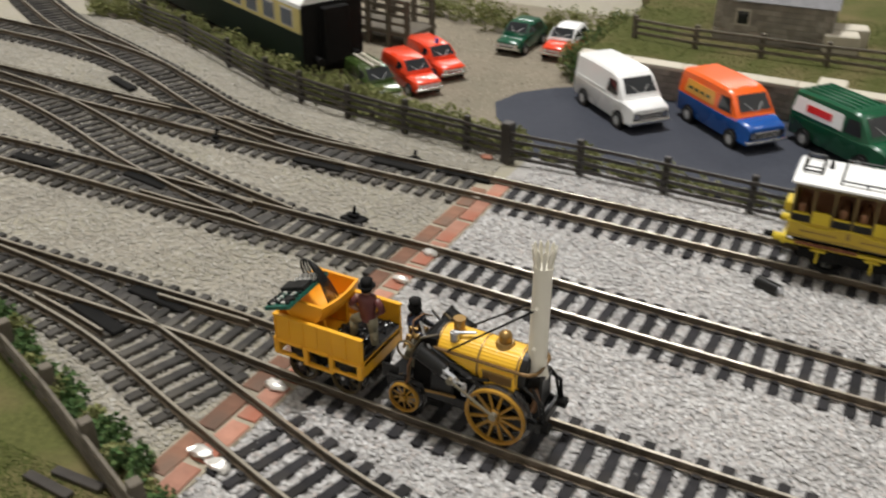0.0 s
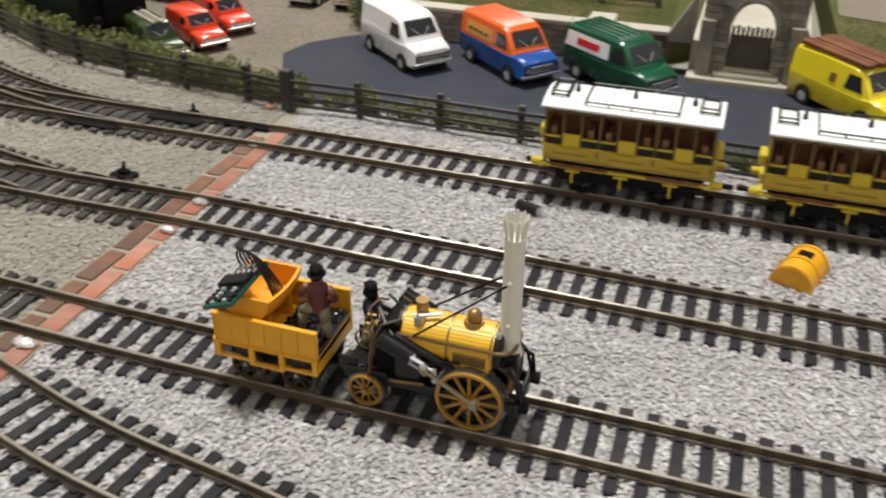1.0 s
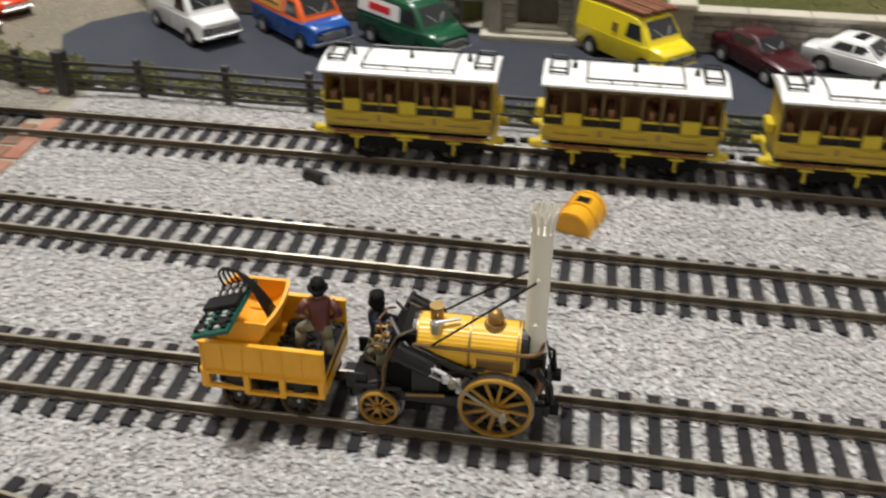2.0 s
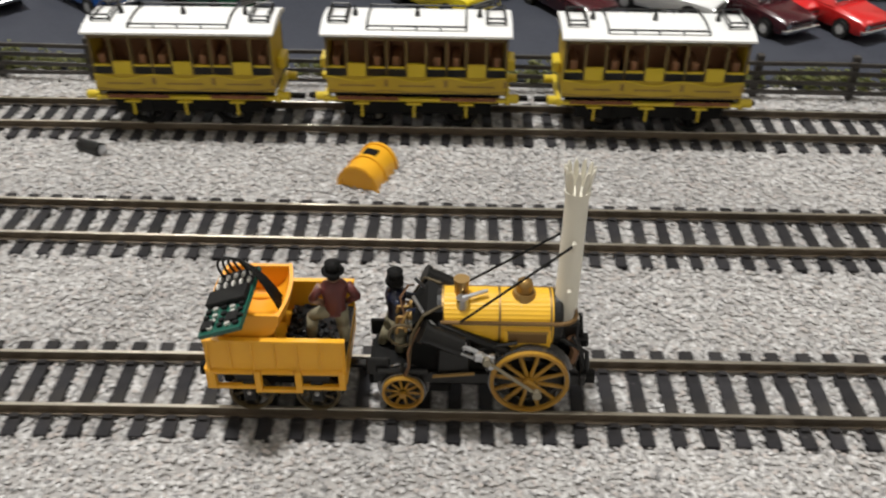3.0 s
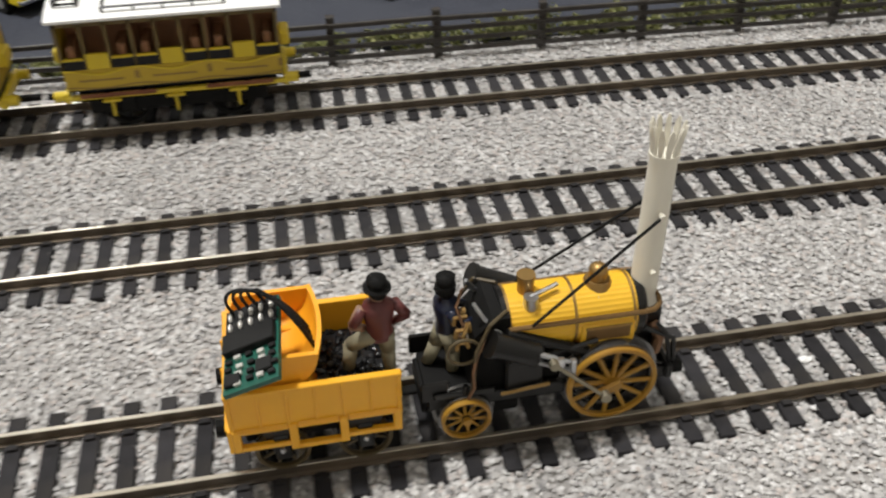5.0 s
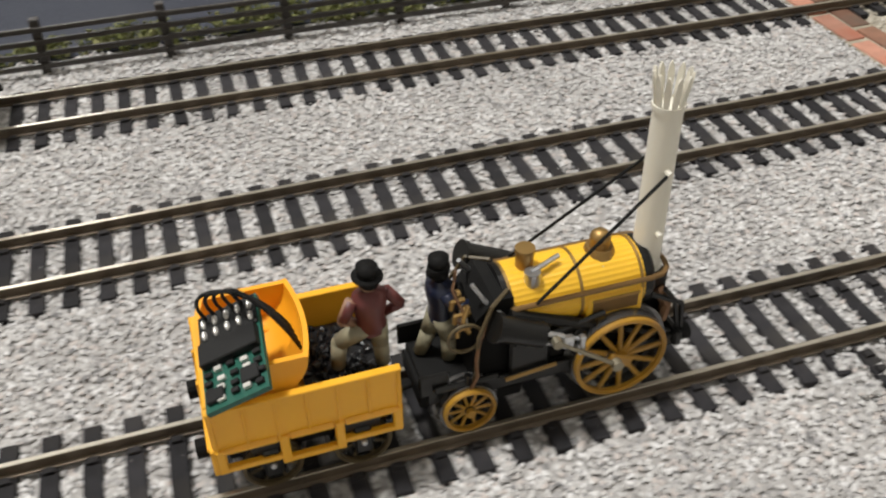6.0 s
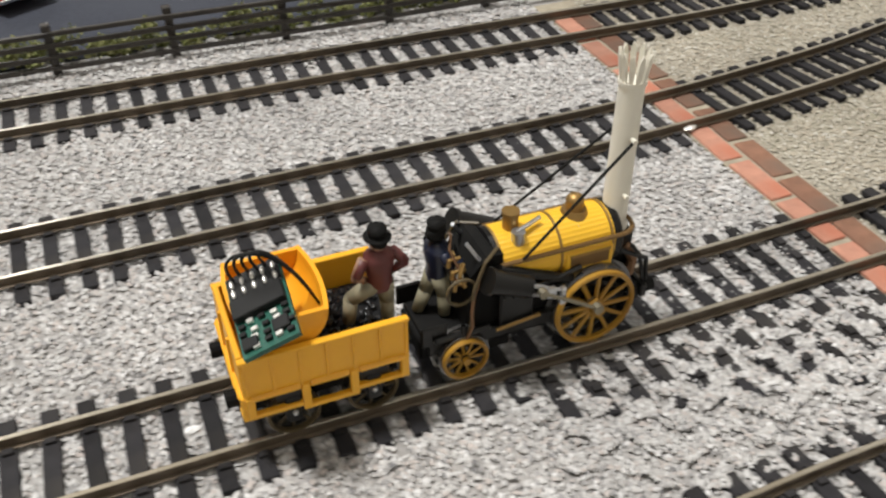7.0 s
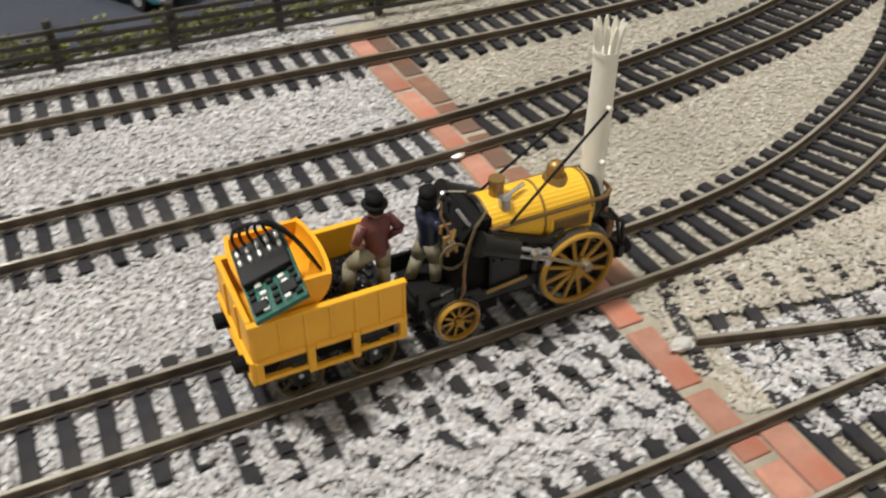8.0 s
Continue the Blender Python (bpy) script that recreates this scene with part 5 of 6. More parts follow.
part("chimney_band", ring(B(), (0, 0, 0), 2.6, 2.36, -0.4, 0.4, 28), M_CHIMNEY, chim).matrix_basis = place(2.2, 0, 55.6, 0, 90)
for k in range(11):
    a = 2 * math.pi * k / 11
    ca, sa = math.cos(a), math.sin(a)
    tx, ty = -sa, ca
    def pt(r, u, z):
        return (2.2 + r * ca + u * tx, r * sa + u * ty, z)
    prof = [(2.36, 0.3, 55.4), (2.5, 0.44, 57.0), (2.85, 0.52, 59.2), (3.05, 0.4, 60.6), (3.15, 0.1, 61.4)]
    rings = [[pt(r, -u, z), pt(r, u, z), pt(r - 0.45, u, z), pt(r - 0.45, -u, z)] for r, u, z in prof]
    part("crown_petal", loft(B(), rings), M_CHIMNEY, chim)
for z in (45, 33):
    for s in (-1, 1):
        part("bolt", cyl(B(), (2.2, s * 2.3, z), (2.2, s * 3.6, z), 0.5, n=8), M_CHIMNEY, chim)
for s in (-1, 1):
    part("stay_rod", cyl(B(), (2.2, s * 3.2, 45), (-20.3, s * 6.3, 27.2), 0.3, n=6), M_MATTBLACK, loco, "thin black stay rod")
    part("handrail", box(B(), -24.6, 0.6, *sorted((s * 5.6, s * 6.6)), 26.5, 27.3, 0.25), M_OLDBRONZE, loco, "dull bronze side rail")
    part("handrail_corner", tube(B(), [(0.4, s * 6.1, 26.9), (2.4, s * 5.7, 26.9), (3.8, s * 4.4, 26.9), (4.3, s * 2.6, 26.9)], 0.5, 8), M_OLDBRONZE, loco)
    part("side_box", box(B(), -11.2, -1.0, *sorted((s * 4.6, s * 6.3)), 20.2, 25.4, 0.3), M_BOILER, loco)
    part("side_box_frame", box(B(), -10.4, -1.8, *sorted((s * 6.25, s * 6.55)), 24.4, 25.0, 0.1), M_BRASS, loco)
    part("side_box_recess", box(B(), -10.2, -2, *sorted((s * 6.25, s * 6.4)), 21.8, 24.3, 0.1), M_OLDBRONZE, loco, "dull brown recessed panel")
    part("boiler_saddle", box(B(), -22, -2, *sorted((s * 2.0, s * 5.4)), 13, 19.6, 0.4), M_MATTBLACK, loco)
    part("wheel_splasher", cyl(B(), (-17.2, s * 6.9, 20.4), (-8.2, s * 6.9, 22.4), 0.5, n=6), M_BLACK, loco)
    part("frame", box(B(), -39, 6.5, *sorted((s * 5.6, s * 7.0)), 10.5, 13.2, 0.2), M_BLACK, loco)
    part("frame_brace", cyl(B(), (-25, s * 6.4, 26.4), (3, s * 6.4, 14), 1.0, n=8), M_BLACK, loco)
    part("cylinder", cyl(B(), (-27.6, s * 8.3, 27.0 + s), (-20.0, s * 8.3, 23.3 + s), 2.2, n=22), M_BLACK, loco, smooth=True)
    part("cylinder_cover", cyl(B(), (-28.3, s * 8.3, 27.35 + s), (-27.5, s * 8.3, 26.95 + s), 2.55, n=22), M_BLACK, loco)
    part("crosshead", box(B(), -17.4, -15.2, *sorted((s * 9.4, s * 11.0)), 20.2, 22.4, 0.4), M_STEEL, loco, "bright steel crosshead")
    part("valve_rod", cyl(B(), (-26, s * 8.2, 13.6), (-17, s * 8.2, 14.6), 0.4, n=6), M_BRASS, loco)
    part("cylinder_bracket", box(B(), -25, -18, *sorted((s * 6.6, s * 7.6)), 13, 24, 0.4), M_BLACK, loco)
    part("front_strut", tube(B(), [(3.5, s * 5.4, 23), (5.4, s * 6.0, 20.5), (7.0, s * 6.2, 13)], 0.45, 6), M_BLACK, loco)
    part("buffer", cyl(B(), (6.5, s * 6, 12.5), (9, s * 6, 12.5), 1.6, n=12), M_MATTBLACK, loco)
part("buffer_beam", box(B(), 5.6, 7.0, -8, 8, 11, 14, 0.3), M_BLACK, loco)
for s in (-1, 1):
    part("feed_pipe", tube(B(), [(-24.5, s * 4, 29.5), (-28, s * 6.6, 29), (-30.5, s * 7.6, 24), (-31, s * 8, 17), (-31.5, s * 7.6, 13)], 0.36, 6), M_DARKWHEEL, loco)
fb = [(-31.4, 9.5), (-24, 9.5), (-24, 29.2), (-27.2, 29.2), (-30.4, 25.5)]
part("firebox", loft(B(), [[(x, y, z) for x, z in fb] for y in (-5.6, 5.6)]), M_MATTBLACK, loco)
part("firebox_band", cyl(B(), (-25.2, 0, BZ), (-24.1, 0, BZ), 6.15, n=32), M_BLACK, loco)
for pts in ([(-32, -4, 27), (-33, -2, 30), (-31.5, 1, 31), (-30.5, 4, 29)], [(-31.8, -5.5, 24), (-33.2, -3.5, 25.5), (-32.2, -1, 28.2), (-31.3, 2, 26)]):
    part("backhead_pipe", tube(B(), pts, 0.28, 6), M_COPPER, loco, "bent copper pipe")
for y, z in ((-3, 27.5), (1.5, 27), (-1, 23)):
    part("gauge", cyl(B(), (-31.8, y, z - 1.5), (-30.6, y, z - 1.5), 1.0, n=14), M_BRASS if z > 25 else M_CHIMNEY, loco)
part("regulator_wheel", ring(B(), (-32.5, -6.6, 23.6), 3.0, 2.6, -0.25, 0.25, 24), M_DARKWHEEL, loco, "thin dark handwheel")
part("injector_pipe", tube(B(), [(-28.5, -6.2, 25.5), (-30.2, -7.4, 23.2), (-31.2, -8.4, 20.0), (-31.0, -8.6, 16.5), (-32.4, -8.2, 12.6)], 0.33, 6), M_COPPER, loco, "long bent copper pipe")
part("gauge_pipe", tube(B(), [(-31.2, -4.4, 28.2), (-32.4, -5.4, 26.2), (-31.6, -6.2, 24.2)], 0.4, 6), M_BRASS, loco)
part("front_rail", box(B(), 4.0, 4.7, -2.8, 2.8, 26.5, 27.3, 0.2), M_OLDBRONZE, loco)
part("smokebox_pipe", tube(B(), [(3.2, -4.2, 22), (4.6, -4.8, 19), (3.8, -5.2, 16)], 1.1, 8), M_COPPER, loco, "stubby copper exhaust pipe")
for s in (-1, 1):
    part("front_frame", tube(B(), [(1.0, s * 5.4, 22.5), (6.8, s * 6.2, 19.5), (7.6, s * 6.2, 12.6), (2.0, s * 5.8, 14.5)], 0.5, 6), M_BLACK, loco)
    part("spring", box(B(), -38.2, -26.8, *sorted((s * 6.8, s * 8.0)), 13.6, 14.8, 0.4), M_BLACK, loco)
    part("spring_hanger", cyl(B(), (-32.4, s * 7.6, 10), (-32.4, s * 7.6, 16.4), 0.5, n=8), M_BLACK, loco)
    part("footplate_side", box(B(), -40.4, -35.2, *sorted((s * 6.2, s * 7.0)), 12.6, 17.2, 0.3), M_BLACK, loco)
    part("reversing_lever", tube(B(), [(-30.2, s * 3.2, 31.5), (-28.4, s * 4.2, 28.5), (-25.6, s * 6.0, 25.8)], 0.4, 6), M_STEEL, loco, "bright valve lever")
    part("slide_bar_lower", cyl(B(), (-20.4, s * 9.9, 22.0), (-13.6, s * 9.9, 18.8), 0.38, n=8), M_STEEL, loco)
    part("slide_bar_upper", cyl(B(), (-19.8, s * 9.9, 23.6), (-13.0, s * 9.9, 20.4), 0.38, n=8), M_STEEL, loco)
    part("bar_stay", box(B(), -14.2, -13.0, *sorted((s * 9.4, s * 10.6)), 17.6, 21.6, 0.25), M_STEEL, loco)
    part("piston_rod", cyl(B(), (-20.5, s * 8.6, 23.2), (-16.5, s * 8.9, 21.4), 0.45, n=8), M_STEEL, loco)
    part("gland", cyl(B(), (-20.4, s * 8.3, 23.5 + s), (-19.4, s * 8.3, 23.0 + s), 1.3, n=12), M_STEEL, loco)
    for k in range(4):
        part("rivet", ball(B(), (-24.4 + k * 1.9, s * 7.9, 20.6 - k * 0.4), 0.35, n=6), M_STEEL if k == 2 else M_BLACK, loco)
for y, z in ((-4.2, 26.6), (-5.6, 25.0), (-2.6, 28.2)):
    part("cock", tube(B(), [(-31.2, y, z), (-33.4, y - 0.3, z + 0.2), (-33.6, y - 0.5, z - 1.2)], 0.42, 6), M_BRASS, loco, "small brass cock")
part("pressure_dial", cyl(B(), (-32.2, -3.4, 25.2), (-31.4, -3.4, 25.2), 1.5, n=18), M_CHIMNEY, loco, "pale round dial")
part("ash_pan", box(B(), -30, -22, -6.2, 6.2, 6.8, 9.8, 0.5), M_MATTBLACK, loco)
part("safety_valve", cyl(cyl(B(), (-20.1, 0, 29.6), (-20.1, 0, 33.2), 1.5, n=16), (-20.1, 0, 33.2), (-20.1, 0, 33.9), 1.7, n=16), M_BRASS, loco, smooth=True)
part("valve_lever", tube(B(), [(-20.0, -2.8, 31.0), (-17.4, -2.0, 31.3), (-14.6, -1.0, 31.6)], 0.45, 6), M_STEEL, loco)
part("valve_weight", cyl(B(), (-19.9, -3.0, 28.8), (-19.9, -3.0, 31.2), 1.35, n=14), M_STEEL, loco)
bm = cyl(B(), (-6.8, 0, 29.4), (-6.8, 0, 31.0), 2.9, 2.3, 20)
cyl(bm, (-6.8, 0, 30.8), (-6.8, 0, 32.2), 1.75, n=18)
ball(bm, (-6.8, 0, 32.6), 1.8, 1, 1, 0.9, 16)
part("steam_dome", bm, M_BRASS, loco, "small brass dome", smooth=True)
for k in range(7):
    a = 2 * math.pi * k / 7
    part("dome_bolt", ball(B(), (-6.8 + 3.5 * math.cos(a), 3.2 * math.sin(a), 29.6 - 0.5 * abs(math.sin(a)) * 1.2), 0.4, n=6), M_CHIMNEY, loco)
part("footplate", box(B(), -39.2, -31, -5.8, 5.8, 12.2, 13.4, 0.2), M_MATTBLACK, loco)
part("underframe", box(B(), -40, 3, -5.5, 5.5, 8.5, 12.5, 0.3), M_MATTBLACK, loco)
part("axle", cyl(B(), (DRIVE[0], -9.5, DRIVE[1]), (DRIVE[0], 9.5, DRIVE[1]), 0.9, n=10), M_BLACK, loco)
part("axle", cyl(B(), (TRAIL[0], -9, TRAIL[1]), (TRAIL[0], 9, TRAIL[1]), 0.9, n=10), M_BLACK, loco)
part("drawbar", box(B(), -46, -40, -1, 1, 9, 10, 0.2), M_BLACK, loco)
RODS = []
for s in (-1, 1):
    bm = box(B(), 0, 14.3, -0.3, 0.3, -0.32, 0.32, 0.1)
    cyl(bm, (14.3, -0.7, 0), (14.3, 0.7, 0), 1.0, n=14)
    cyl(bm, (0, -0.7, 0), (0, 0.7, 0), 0.9, n=14)
    RODS.append((part("connecting_rod", bm, M_OLDSTEEL, loco, "dull steel connecting rod"), s))

# tender
TX0, TX1, TW, TZ0, TZ1 = -73.6, -44.2, 10.8, 16.4, 25.0
part("floor", box(B(), TX0, TX1, -TW, TW, TZ0 - 0.8, TZ0 + 0.6), M_YELLOW, tender)
for s in (-1, 1):
    side = part("side_board", box(B(), TX0, TX1, *sorted((s * TW, s * (TW - 1.1))), TZ0, TZ1, 0.2), M_YELLOW, tender, "yellow plank side")
    part("top_rim", box(B(), TX0 - 0.1, TX1 + 0.1, *sorted((s * (TW - 1.15), s * (TW + 0.25))), TZ1 - 0.7, TZ1 + 0.1, 0.15), M_YELLOW, side)
    for k in range(7):
        x = TX0 + 0.6 + k * (TX1 - TX0 - 1.2) / 6
        part("rib", box(B(), x - 0.22, x + 0.22, *sorted((s * (TW - 0.05), s * (TW + 0.3))), TZ0 + 0.2, TZ1 - 0.6, 0.08), M_YELLOW, side)
    for x, drop in ((TX0 + 1.0, 0), (TX0 + 10.6, 1.0), (TX1 - 10.2, 1.0), (TX1 - 0.9, 0)):
        part("frame_post", box(B(), x - 0.75, x + 0.75, *sorted((s * (TW - 0.8), s * (TW + 0.55))), 11.7 - drop, 16.8, 0.2), M_YELLOW, tender)
    for a, b, drop in ((TX0 + 0.4, TX0 + 10.6, 0), (TX0 + 10.6, TX1 - 10.2, 1.0), (TX1 - 10.2, TX1 - 0.2, 0)):
        part("lower_rail", box(B(), a, b, *sorted((s * (TW - 0.9), s * (TW + 0.4))), 11.6 - drop, 12.6 - drop, 0.2), M_YELLOW, tender)
        ledge = [(s * (TW - 0.3), 17.0), (s * (TW + 0.15), 17.0), (s * (TW + 0.8), 16.6), (s * (TW + 0.7), 16.2), (s * (TW - 0.3), 16.2)]
        part("ledge", loft(B(), [[(x, y, z) for y, z in ledge] for x in (a + 1.0, b - 1.0)]), M_YELLOW, tender, "bright sloping ledge")
    for x in (-65.3, -50.8):
        part("axle_box", box(B(), x - 1.5, x + 1.5, *sorted((s * 9.2, s * 10.6)), 7.5, 13.4, 0.4), M_BLACK, tender)
        part("axle_guard", plate(B(), [(x - 3.4, s * 9.6, 15.6), (x + 3.4, s * 9.6, 15.6), (x + 1.6, s * 9.6, 9.2), (x - 1.6, s * 9.6, 9.2)], (0, s, 0), 0.5), M_BLACK, tender)
        part("axle_bolt", ball(B(), (x, s * 10.7, 10.2), 0.6, n=8), M_STEEL, tender)
    part("buffer", cyl(B(), (TX0 - 2.6, s * 6.5, 13.5), (TX0, s * 6.5, 13.5), 1.6, n=12), M_MATTBLACK, tender)
    part("end_post", box(B(), TX0 - 0.5, TX0 + 0.4, *sorted((s * (TW - 1.6), s * (TW + 0.2))), 11.4, TZ0 + 0.6, 0.2), M_YELLOW, tender)
    part("end_rib", box(B(), TX0 - 0.4, TX0 + 0.1, *sorted((s * 3.2, s * 3.9)), TZ0, TZ1 - 0.4, 0.1), M_YELLOW, tender)
part("end_beam", box(B(), TX0 - 0.6, TX0 + 0.5, -TW + 0.4, TW - 0.4, 11.4, 12.6, 0.2), M_YELLOW, tender)
part("end_ledge", box(B(), TX0 - 0.8, TX0 + 0.2, -TW + 0.4, TW - 0.4, TZ0 - 0.2, TZ0 + 0.6, 0.25), M_YELLOW, tender)
part("end_board", box(B(), TX0, TX0 + 1.1, -TW + 1.1, TW - 1.1, TZ0, TZ1 + 0.3, 0.2), M_YELLOW, tender)
part("front_board", box(B(), TX1 - 0.9, TX1, -TW + 1.1, TW - 1.1, 12, 17.2, 0.2), M_YELLOW, tender)
part("underframe", box(B(), TX0 + 2, TX1 - 1, -7, 7, 9.5, 15, 0.3), M_MATTBLACK, tender)
for x in (-65.3, -50.8):
    part("axle", cyl(B(), (x, -8.4, 9), (x, 8.4, 9), 0.8, n=8), M_BLACK, tender)
# the lower half of a water barrel lying across the tender, open on top
BARREL_X, BARREL_Z = -64.4, 30.3


def barrel_rows(inset):
    rows = []
    for k in range(13):
        v = -1 + 2 * k / 12
        r = 8.2 - 1.25 * v * v - inset
        rows.append([(BARREL_X + r * math.cos(math.pi * j / 20), v * (9.3 - (0.0 if inset == 0 else 0.2)), BARREL_Z - r * math.sin(math.pi * j / 20)) for j in range(21)])
    return rows


def barrel_skin():
    bm = B()
    out = [[bm.verts.new(q) for q in row] for row in barrel_rows(0)]
    inn = [[bm.verts.new(q) for q in row] for row in barrel_rows(0.8)]
    for rows in (out, inn):
        for a, b in zip(rows[:-1], rows[1:]):
            for j in range(20):
                bm.faces.new((a[j], a[j + 1], b[j + 1], b[j]))
    for k in range(12):
        for j in (0, 20):
            bm.faces.new((out[k][j], out[k + 1][j], inn[k + 1][j], inn[k][j]))
    for k in (0, 12):
        for j in range(20):
            bm.faces.new((out[k][j], out[k][j + 1], inn[k][j + 1], inn[k][j]))
    return bm


water = part("water_barrel", barrel_skin(), M_TANKY, tender, "orange-yellow open half of a water barrel", smooth=True)
for s in (-1, 1):
    head = [(BARREL_X + 6.9 * math.cos(math.pi * j / 20), s * 8.2, BARREL_Z - 0.05 - 6.9 * math.sin(math.pi * j / 20)) for j in range(21)]
    part("barrel_head", plate(B(), head, (0, s, 0), 0.9), M_TANKY, water)
    part("barrel_cradle", box(B(), BARREL_X - 5, BARREL_X + 5, *sorted((s * 5.0, s * 6.4)), TZ0 + 0.5, 24.0, 0.2), M_TANKY, tender)
rs = random.Random(9)
bm = box(B(), -58, TX1 - 0.2, -9.4, 9.4, 16, 18.4)
for _ in range(150):
    p = Vector((rs.uniform(-57.6, -45.4), rs.uniform(-9, 9), 18.2 + rs.uniform(0, 0.8)))
    q = Euler((rs.uniform(0, 3), rs.uniform(0, 3), rs.uniform(0, 3))).to_matrix().to_4x4()
    bmesh.ops.create_icosphere(bm, subdivisions=1, radius=rs.uniform(0.6, 1.2), matrix=Matrix.Translation(p) @ q @ Matrix.Diagonal((1, 0.75, 0.6, 1)))
part("coal", bm, M_COAL, tender, "glossy black coal load")

# circuit board propped over the tank
board = thing("circuit_board", "green circuit board with black chips and silver solder joints", "circuit board")
part("board", box(B(), -4.9, 4.9, -9.2, 8.4, -0.5, 0.5), M_PCB, board)
part("chip", box(B(), -4.6, 4.6, -1.9, 2.1, 0.5, 2.0, 0.15), M_CHIP, board)
part("chip", box(B(), 1.2, 4.0, -7.4, -4.8, 0.5, 1.4, 0.15), M_CHIP, board)
part("chip", box(B(), -4.4, -1.6, -8.2, -6.0, 0.5, 1.3, 0.15), M_CHIP, board)
for y in (6.4, 4.2):
    for k in range(5):
        part("solder_joint", ball(B(), (-3.8 + k * 1.9, y, 0.9), 0.8, 0.55, 1.2, 0.8, 8), M_SOLDER, board)
for k in range(20):
    x, y = -4 + (k % 5) * 2.0 + rs.uniform(-0.3, 0.3), -2.9 - (k // 5) * 1.6 + rs.uniform(-0.3, 0.3)
    part("component", box(B(), x - 0.6, x + 0.6, y - 0.4, y + 0.4, 0.5, 1.2, 0.1), M_SOLDER if k % 5 in (1, 3) else M_CHIP, board)
part("black_tape", box(B(), -4.7, 4.7, 2.6, 8.2, 0.5, 0.8), M_CHIP, board)
for k in range(5):
    pts = []
    for j in range(15):
        u = j / 14
        x0 = -3.4 + 1.5 * k
        e = u * u * (3 - 2 * u)
        pts.append((x0 + (6.2 + 0.3 * k - x0) * e, 7.4 - (0.6 + 1.3 * k) * u, 0.8 + 5.2 * math.sin(math.pi * u ** 0.75) - 8.5 * u ** 4))
    part("wire", tube(B(), pts, 0.3, 6), M_CHIP, board, "thin black wire")
BOARD_POSE = pose(-67.6 * MM, -6.2 * MM, 31.8 * MM, 7, -22, -6) @ Matrix.Diagonal((0.77, 0.97, 1, 1))


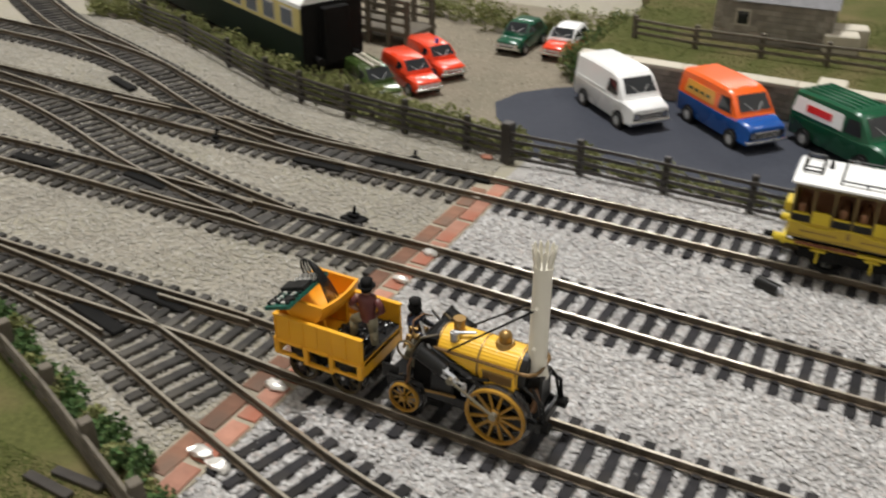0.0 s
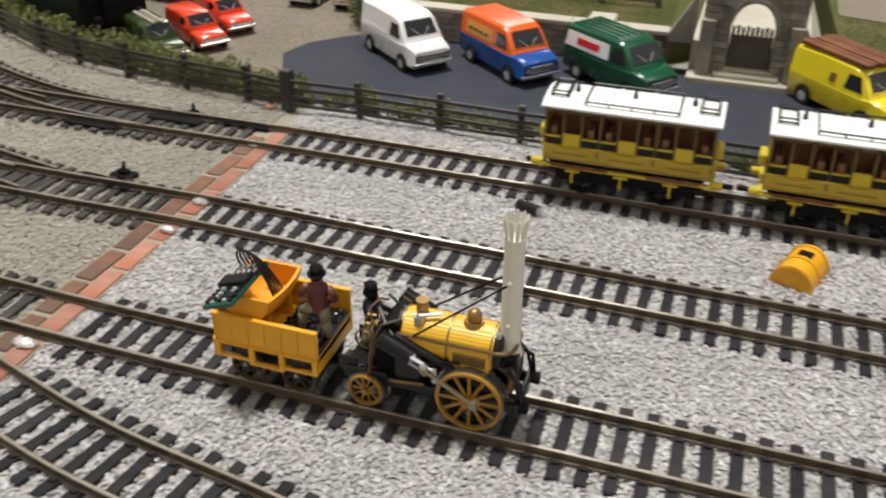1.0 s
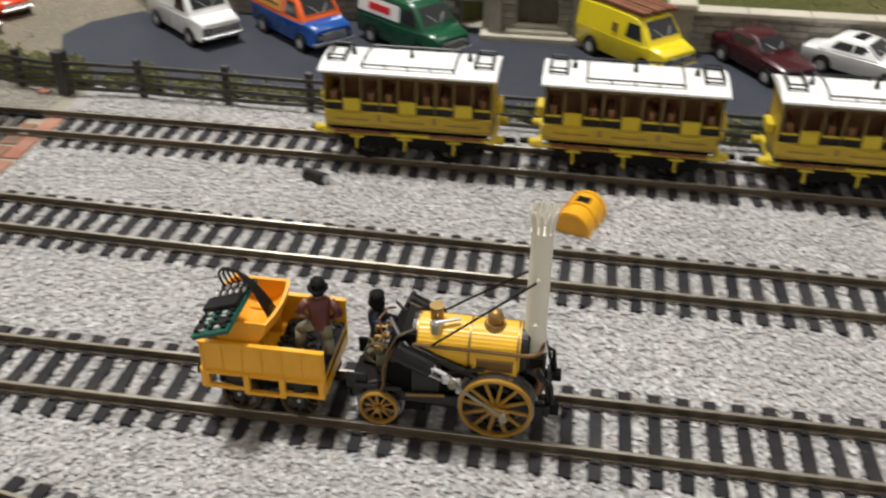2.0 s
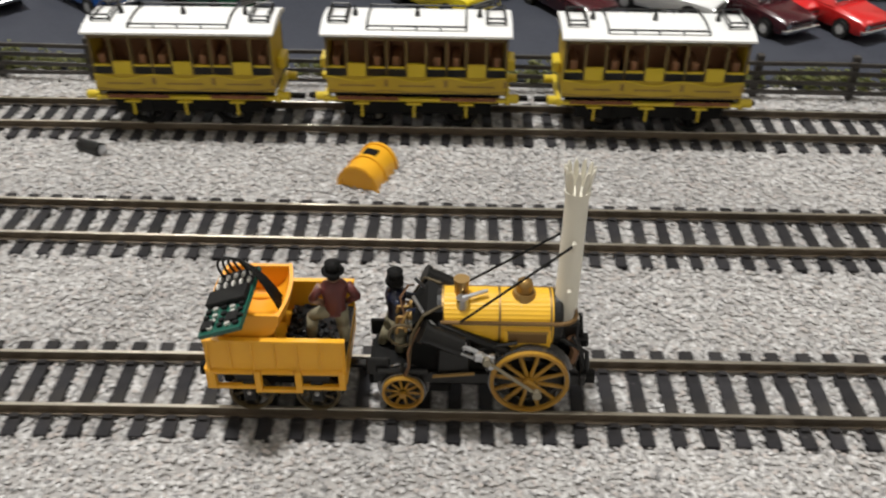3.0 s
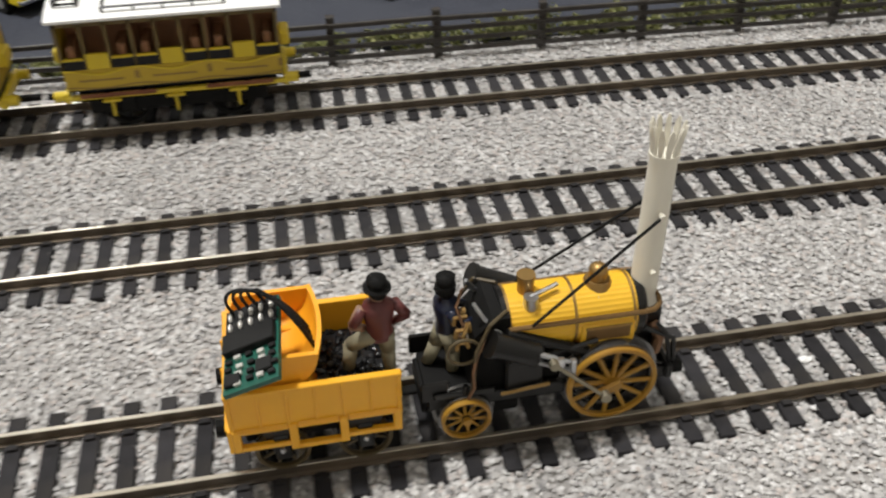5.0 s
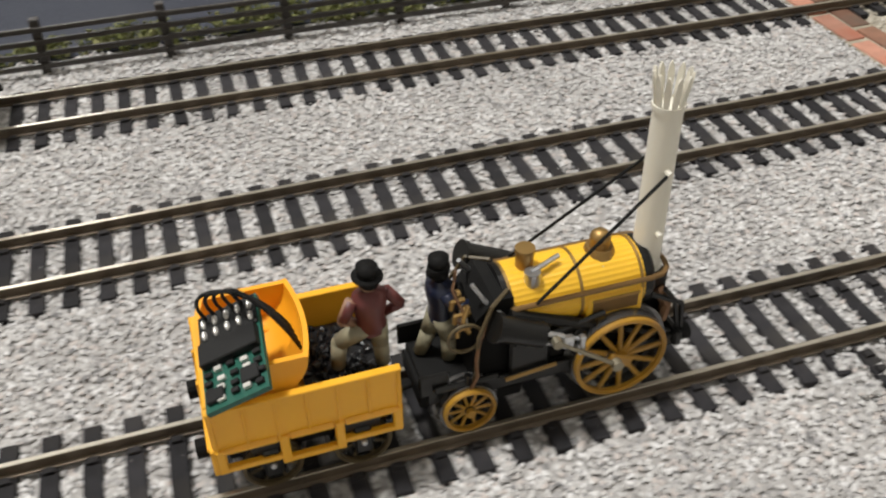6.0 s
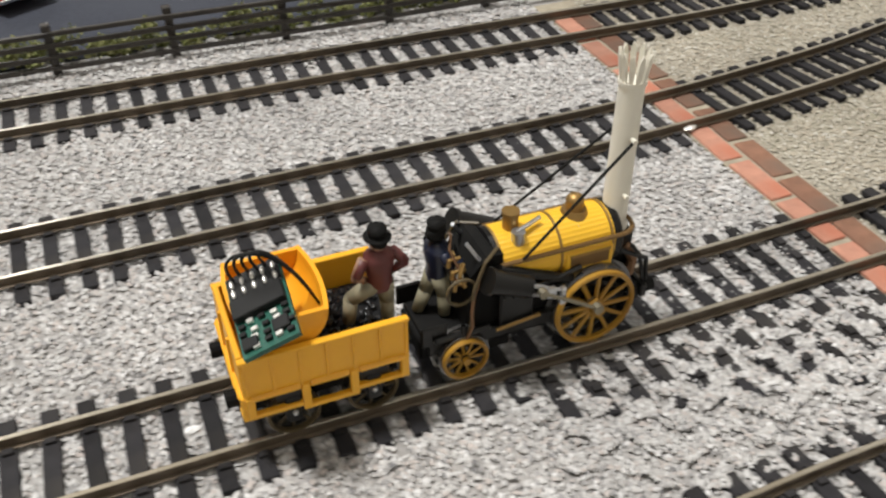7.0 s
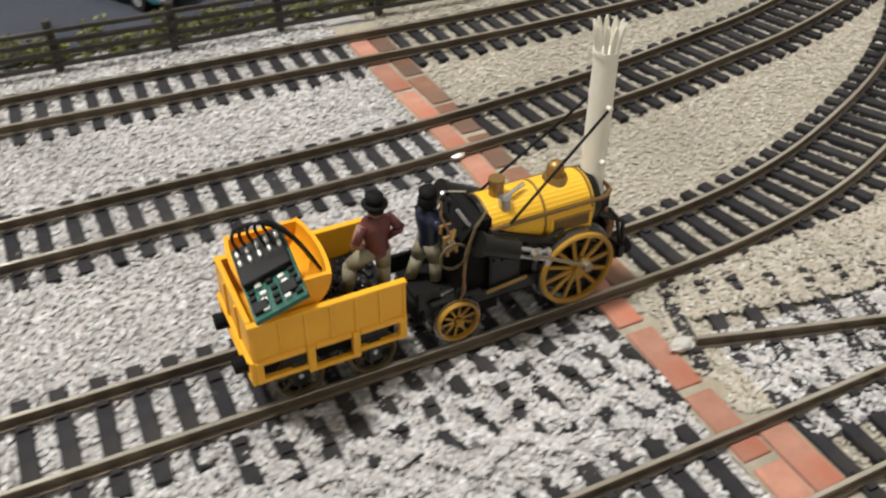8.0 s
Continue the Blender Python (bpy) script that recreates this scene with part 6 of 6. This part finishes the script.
def figure(name, label, coat, legs, arm):
    """A plain model figure as one mesh with painted faces."""
    bm = B()
    mats = [coat, legs, M_MATTBLACK, M_SKIN]
    def done(start, k):
        bm.faces.ensure_lookup_table()
        for f in bm.faces[start:]:
            f.material_index = k
            f.smooth = True
        return len(bm.faces)
    n = 0
    feet = [((0.4, -1.4, 0.5), (0.2, -1.2, 5.2)), ((1.6, 4.9, 1.4), (1.3, 4.4, 6.6))] if arm == "hip" else [((0.6, -1.5, 0.5), (0.7, -1.3, 5.2)), ((-2.6, 1.6, 0.5), (-1.2, 1.3, 5.2))]
    for foot, knee in feet:
        cyl(bm, foot, knee, 1.05, 1.2, 10)
        cyl(bm, knee, (0, 0.85 * (1 if knee[1] > 0 else -1), 9.6), 1.25, 1.55, 10)
        ball(bm, knee, 1.2, n=8)
    n = done(n, 1)
    for foot, knee in feet:
        ball(bm, (foot[0] + 0.6, foot[1], foot[2]), 1.0, 1.6, 0.9, 0.6, 8)
    n = done(n, 2)
    loft(bm, [[(r * 0.75 * math.cos(2 * math.pi * k / 14), r * math.sin(2 * math.pi * k / 14), z) for k in range(14)] for r, z in ((2.0, 8.4), (2.25, 9.6), (2.0, 11.5), (2.6, 14.5), (2.4, 16.0), (1.0, 16.8))])
    for s in (-1, 1):
        if arm == "hip":
            a, b, c = (0, s * 2.4, 15.6), (-0.6, s * 4.2, 12.8), (0.6, s * 2.4, 10.6)
        else:
            a, b, c = (0, s * 2.4, 15.6), (0.8, s * 3.2, 12.6), (4.0, s * 2.0, 12.0)
        cyl(bm, a, b, 0.95, 0.85, 8)
        cyl(bm, b, c, 0.85, 0.65, 8)
    n = done(n, 0)
    for s in (-1, 1):
        ball(bm, (0.7, s * 2.3, 10.4) if arm == "hip" else (4.3, s * 2.0, 12.0), 0.7, n=8)
    ball(bm, (0.1, 0, 18.2), 1.5, 1, 0.9, 1.1, 10)
    n = done(n, 2 if arm == "reach" else 3)
    ball(bm, (-0.35, 0, 18.7), 1.5, 1, 0.95, 0.9, 10)
    cyl(bm, (0, 0, 19.3), (0, 0, 19.6), 1.62 if arm == "reach" else 2.15, n=16)
    cyl(bm, (0, 0, 19.5), (0, 0, 21.3), 1.35, 1.5, 14)
    n = done(n, 2)
    me = bpy.data.meshes.new(name)
    bmesh.ops.scale(bm, vec=(1.18 * MM, 1.12 * MM, MM), verts=bm.verts)
    bm.to_mesh(me)
    bm.free()
    for m in mats:
        me.materials.append(m)
    return tagged(new(name, me), label, "figurine")


fireman = figure("figurine", "painted model figurine in maroon coat standing on coal", M_RED, M_KHAKI, "hip")
driver = figure("figurine", "painted model figurine in navy coat on the footplate", M_NAVY, M_KHAKI, "reach")


# ---- movement ----
CRANK = -159.0


def motions():
    rows = [(t, x) for t, x in TRAVEL]
    rest = {
        loco: Matrix.Identity(4),
        tender: Matrix.Identity(4),
        board: BOARD_POSE,
        fireman: place(-46.6, -3.2, 18.4, 98),
        driver: place(-34.2, 1.2, 13.4, 8),
    }
    for ob, m in rest.items():
        walk(ob, [(t, place(x, 0, 0) @ m) for t, x in rows])
    for w, x0, y0, z0, r, phase in WHEELS:
        turns = []
        for t, x in fine_rows(rows, r):
            turns.append((t, place(x0, y0, z0) @ Matrix.Rotation(x / r + radians(phase + CRANK), 4, "Y")))
        walk(w, turns)
    for rod, s in RODS:
        turns = []
        for t, x in fine_rows(rows, 4.0):
            a = x / DRIVE_R + radians((90 if s > 0 else 0) + CRANK)
            px, pz = DRIVE[0] + 2.1 * math.cos(a), DRIVE[1] - 2.1 * math.sin(a)
            # the small end slides on a line that falls by 25 degrees
            ux, uz = math.cos(radians(25)), -math.sin(radians(25))
            ox, oz = -16.8, 21.6
            bx2 = (px - ox) * ux + (pz - oz) * uz
            off = (px - ox) ** 2 + (pz - oz) ** 2 - 204.5
            k = bx2 - math.sqrt(max(0.0, bx2 * bx2 - off))
            lx, lz = ox + k * ux, oz + k * uz
            turns.append((t, place(lx, s * 11.0, lz) @ Matrix.Rotation(-math.atan2(pz - lz, px - lx), 4, "Y")))
        walk(rod, turns)


def fine_rows(rows, r):
    """The travel at every tenth of a second, also where the rows are sparse."""
    ts, xs = [t for t, _ in rows], [x for _, x in rows]
    return [(k / 10, float(np.interp(k / 10, ts, xs))) for k in range(81)]


motions()
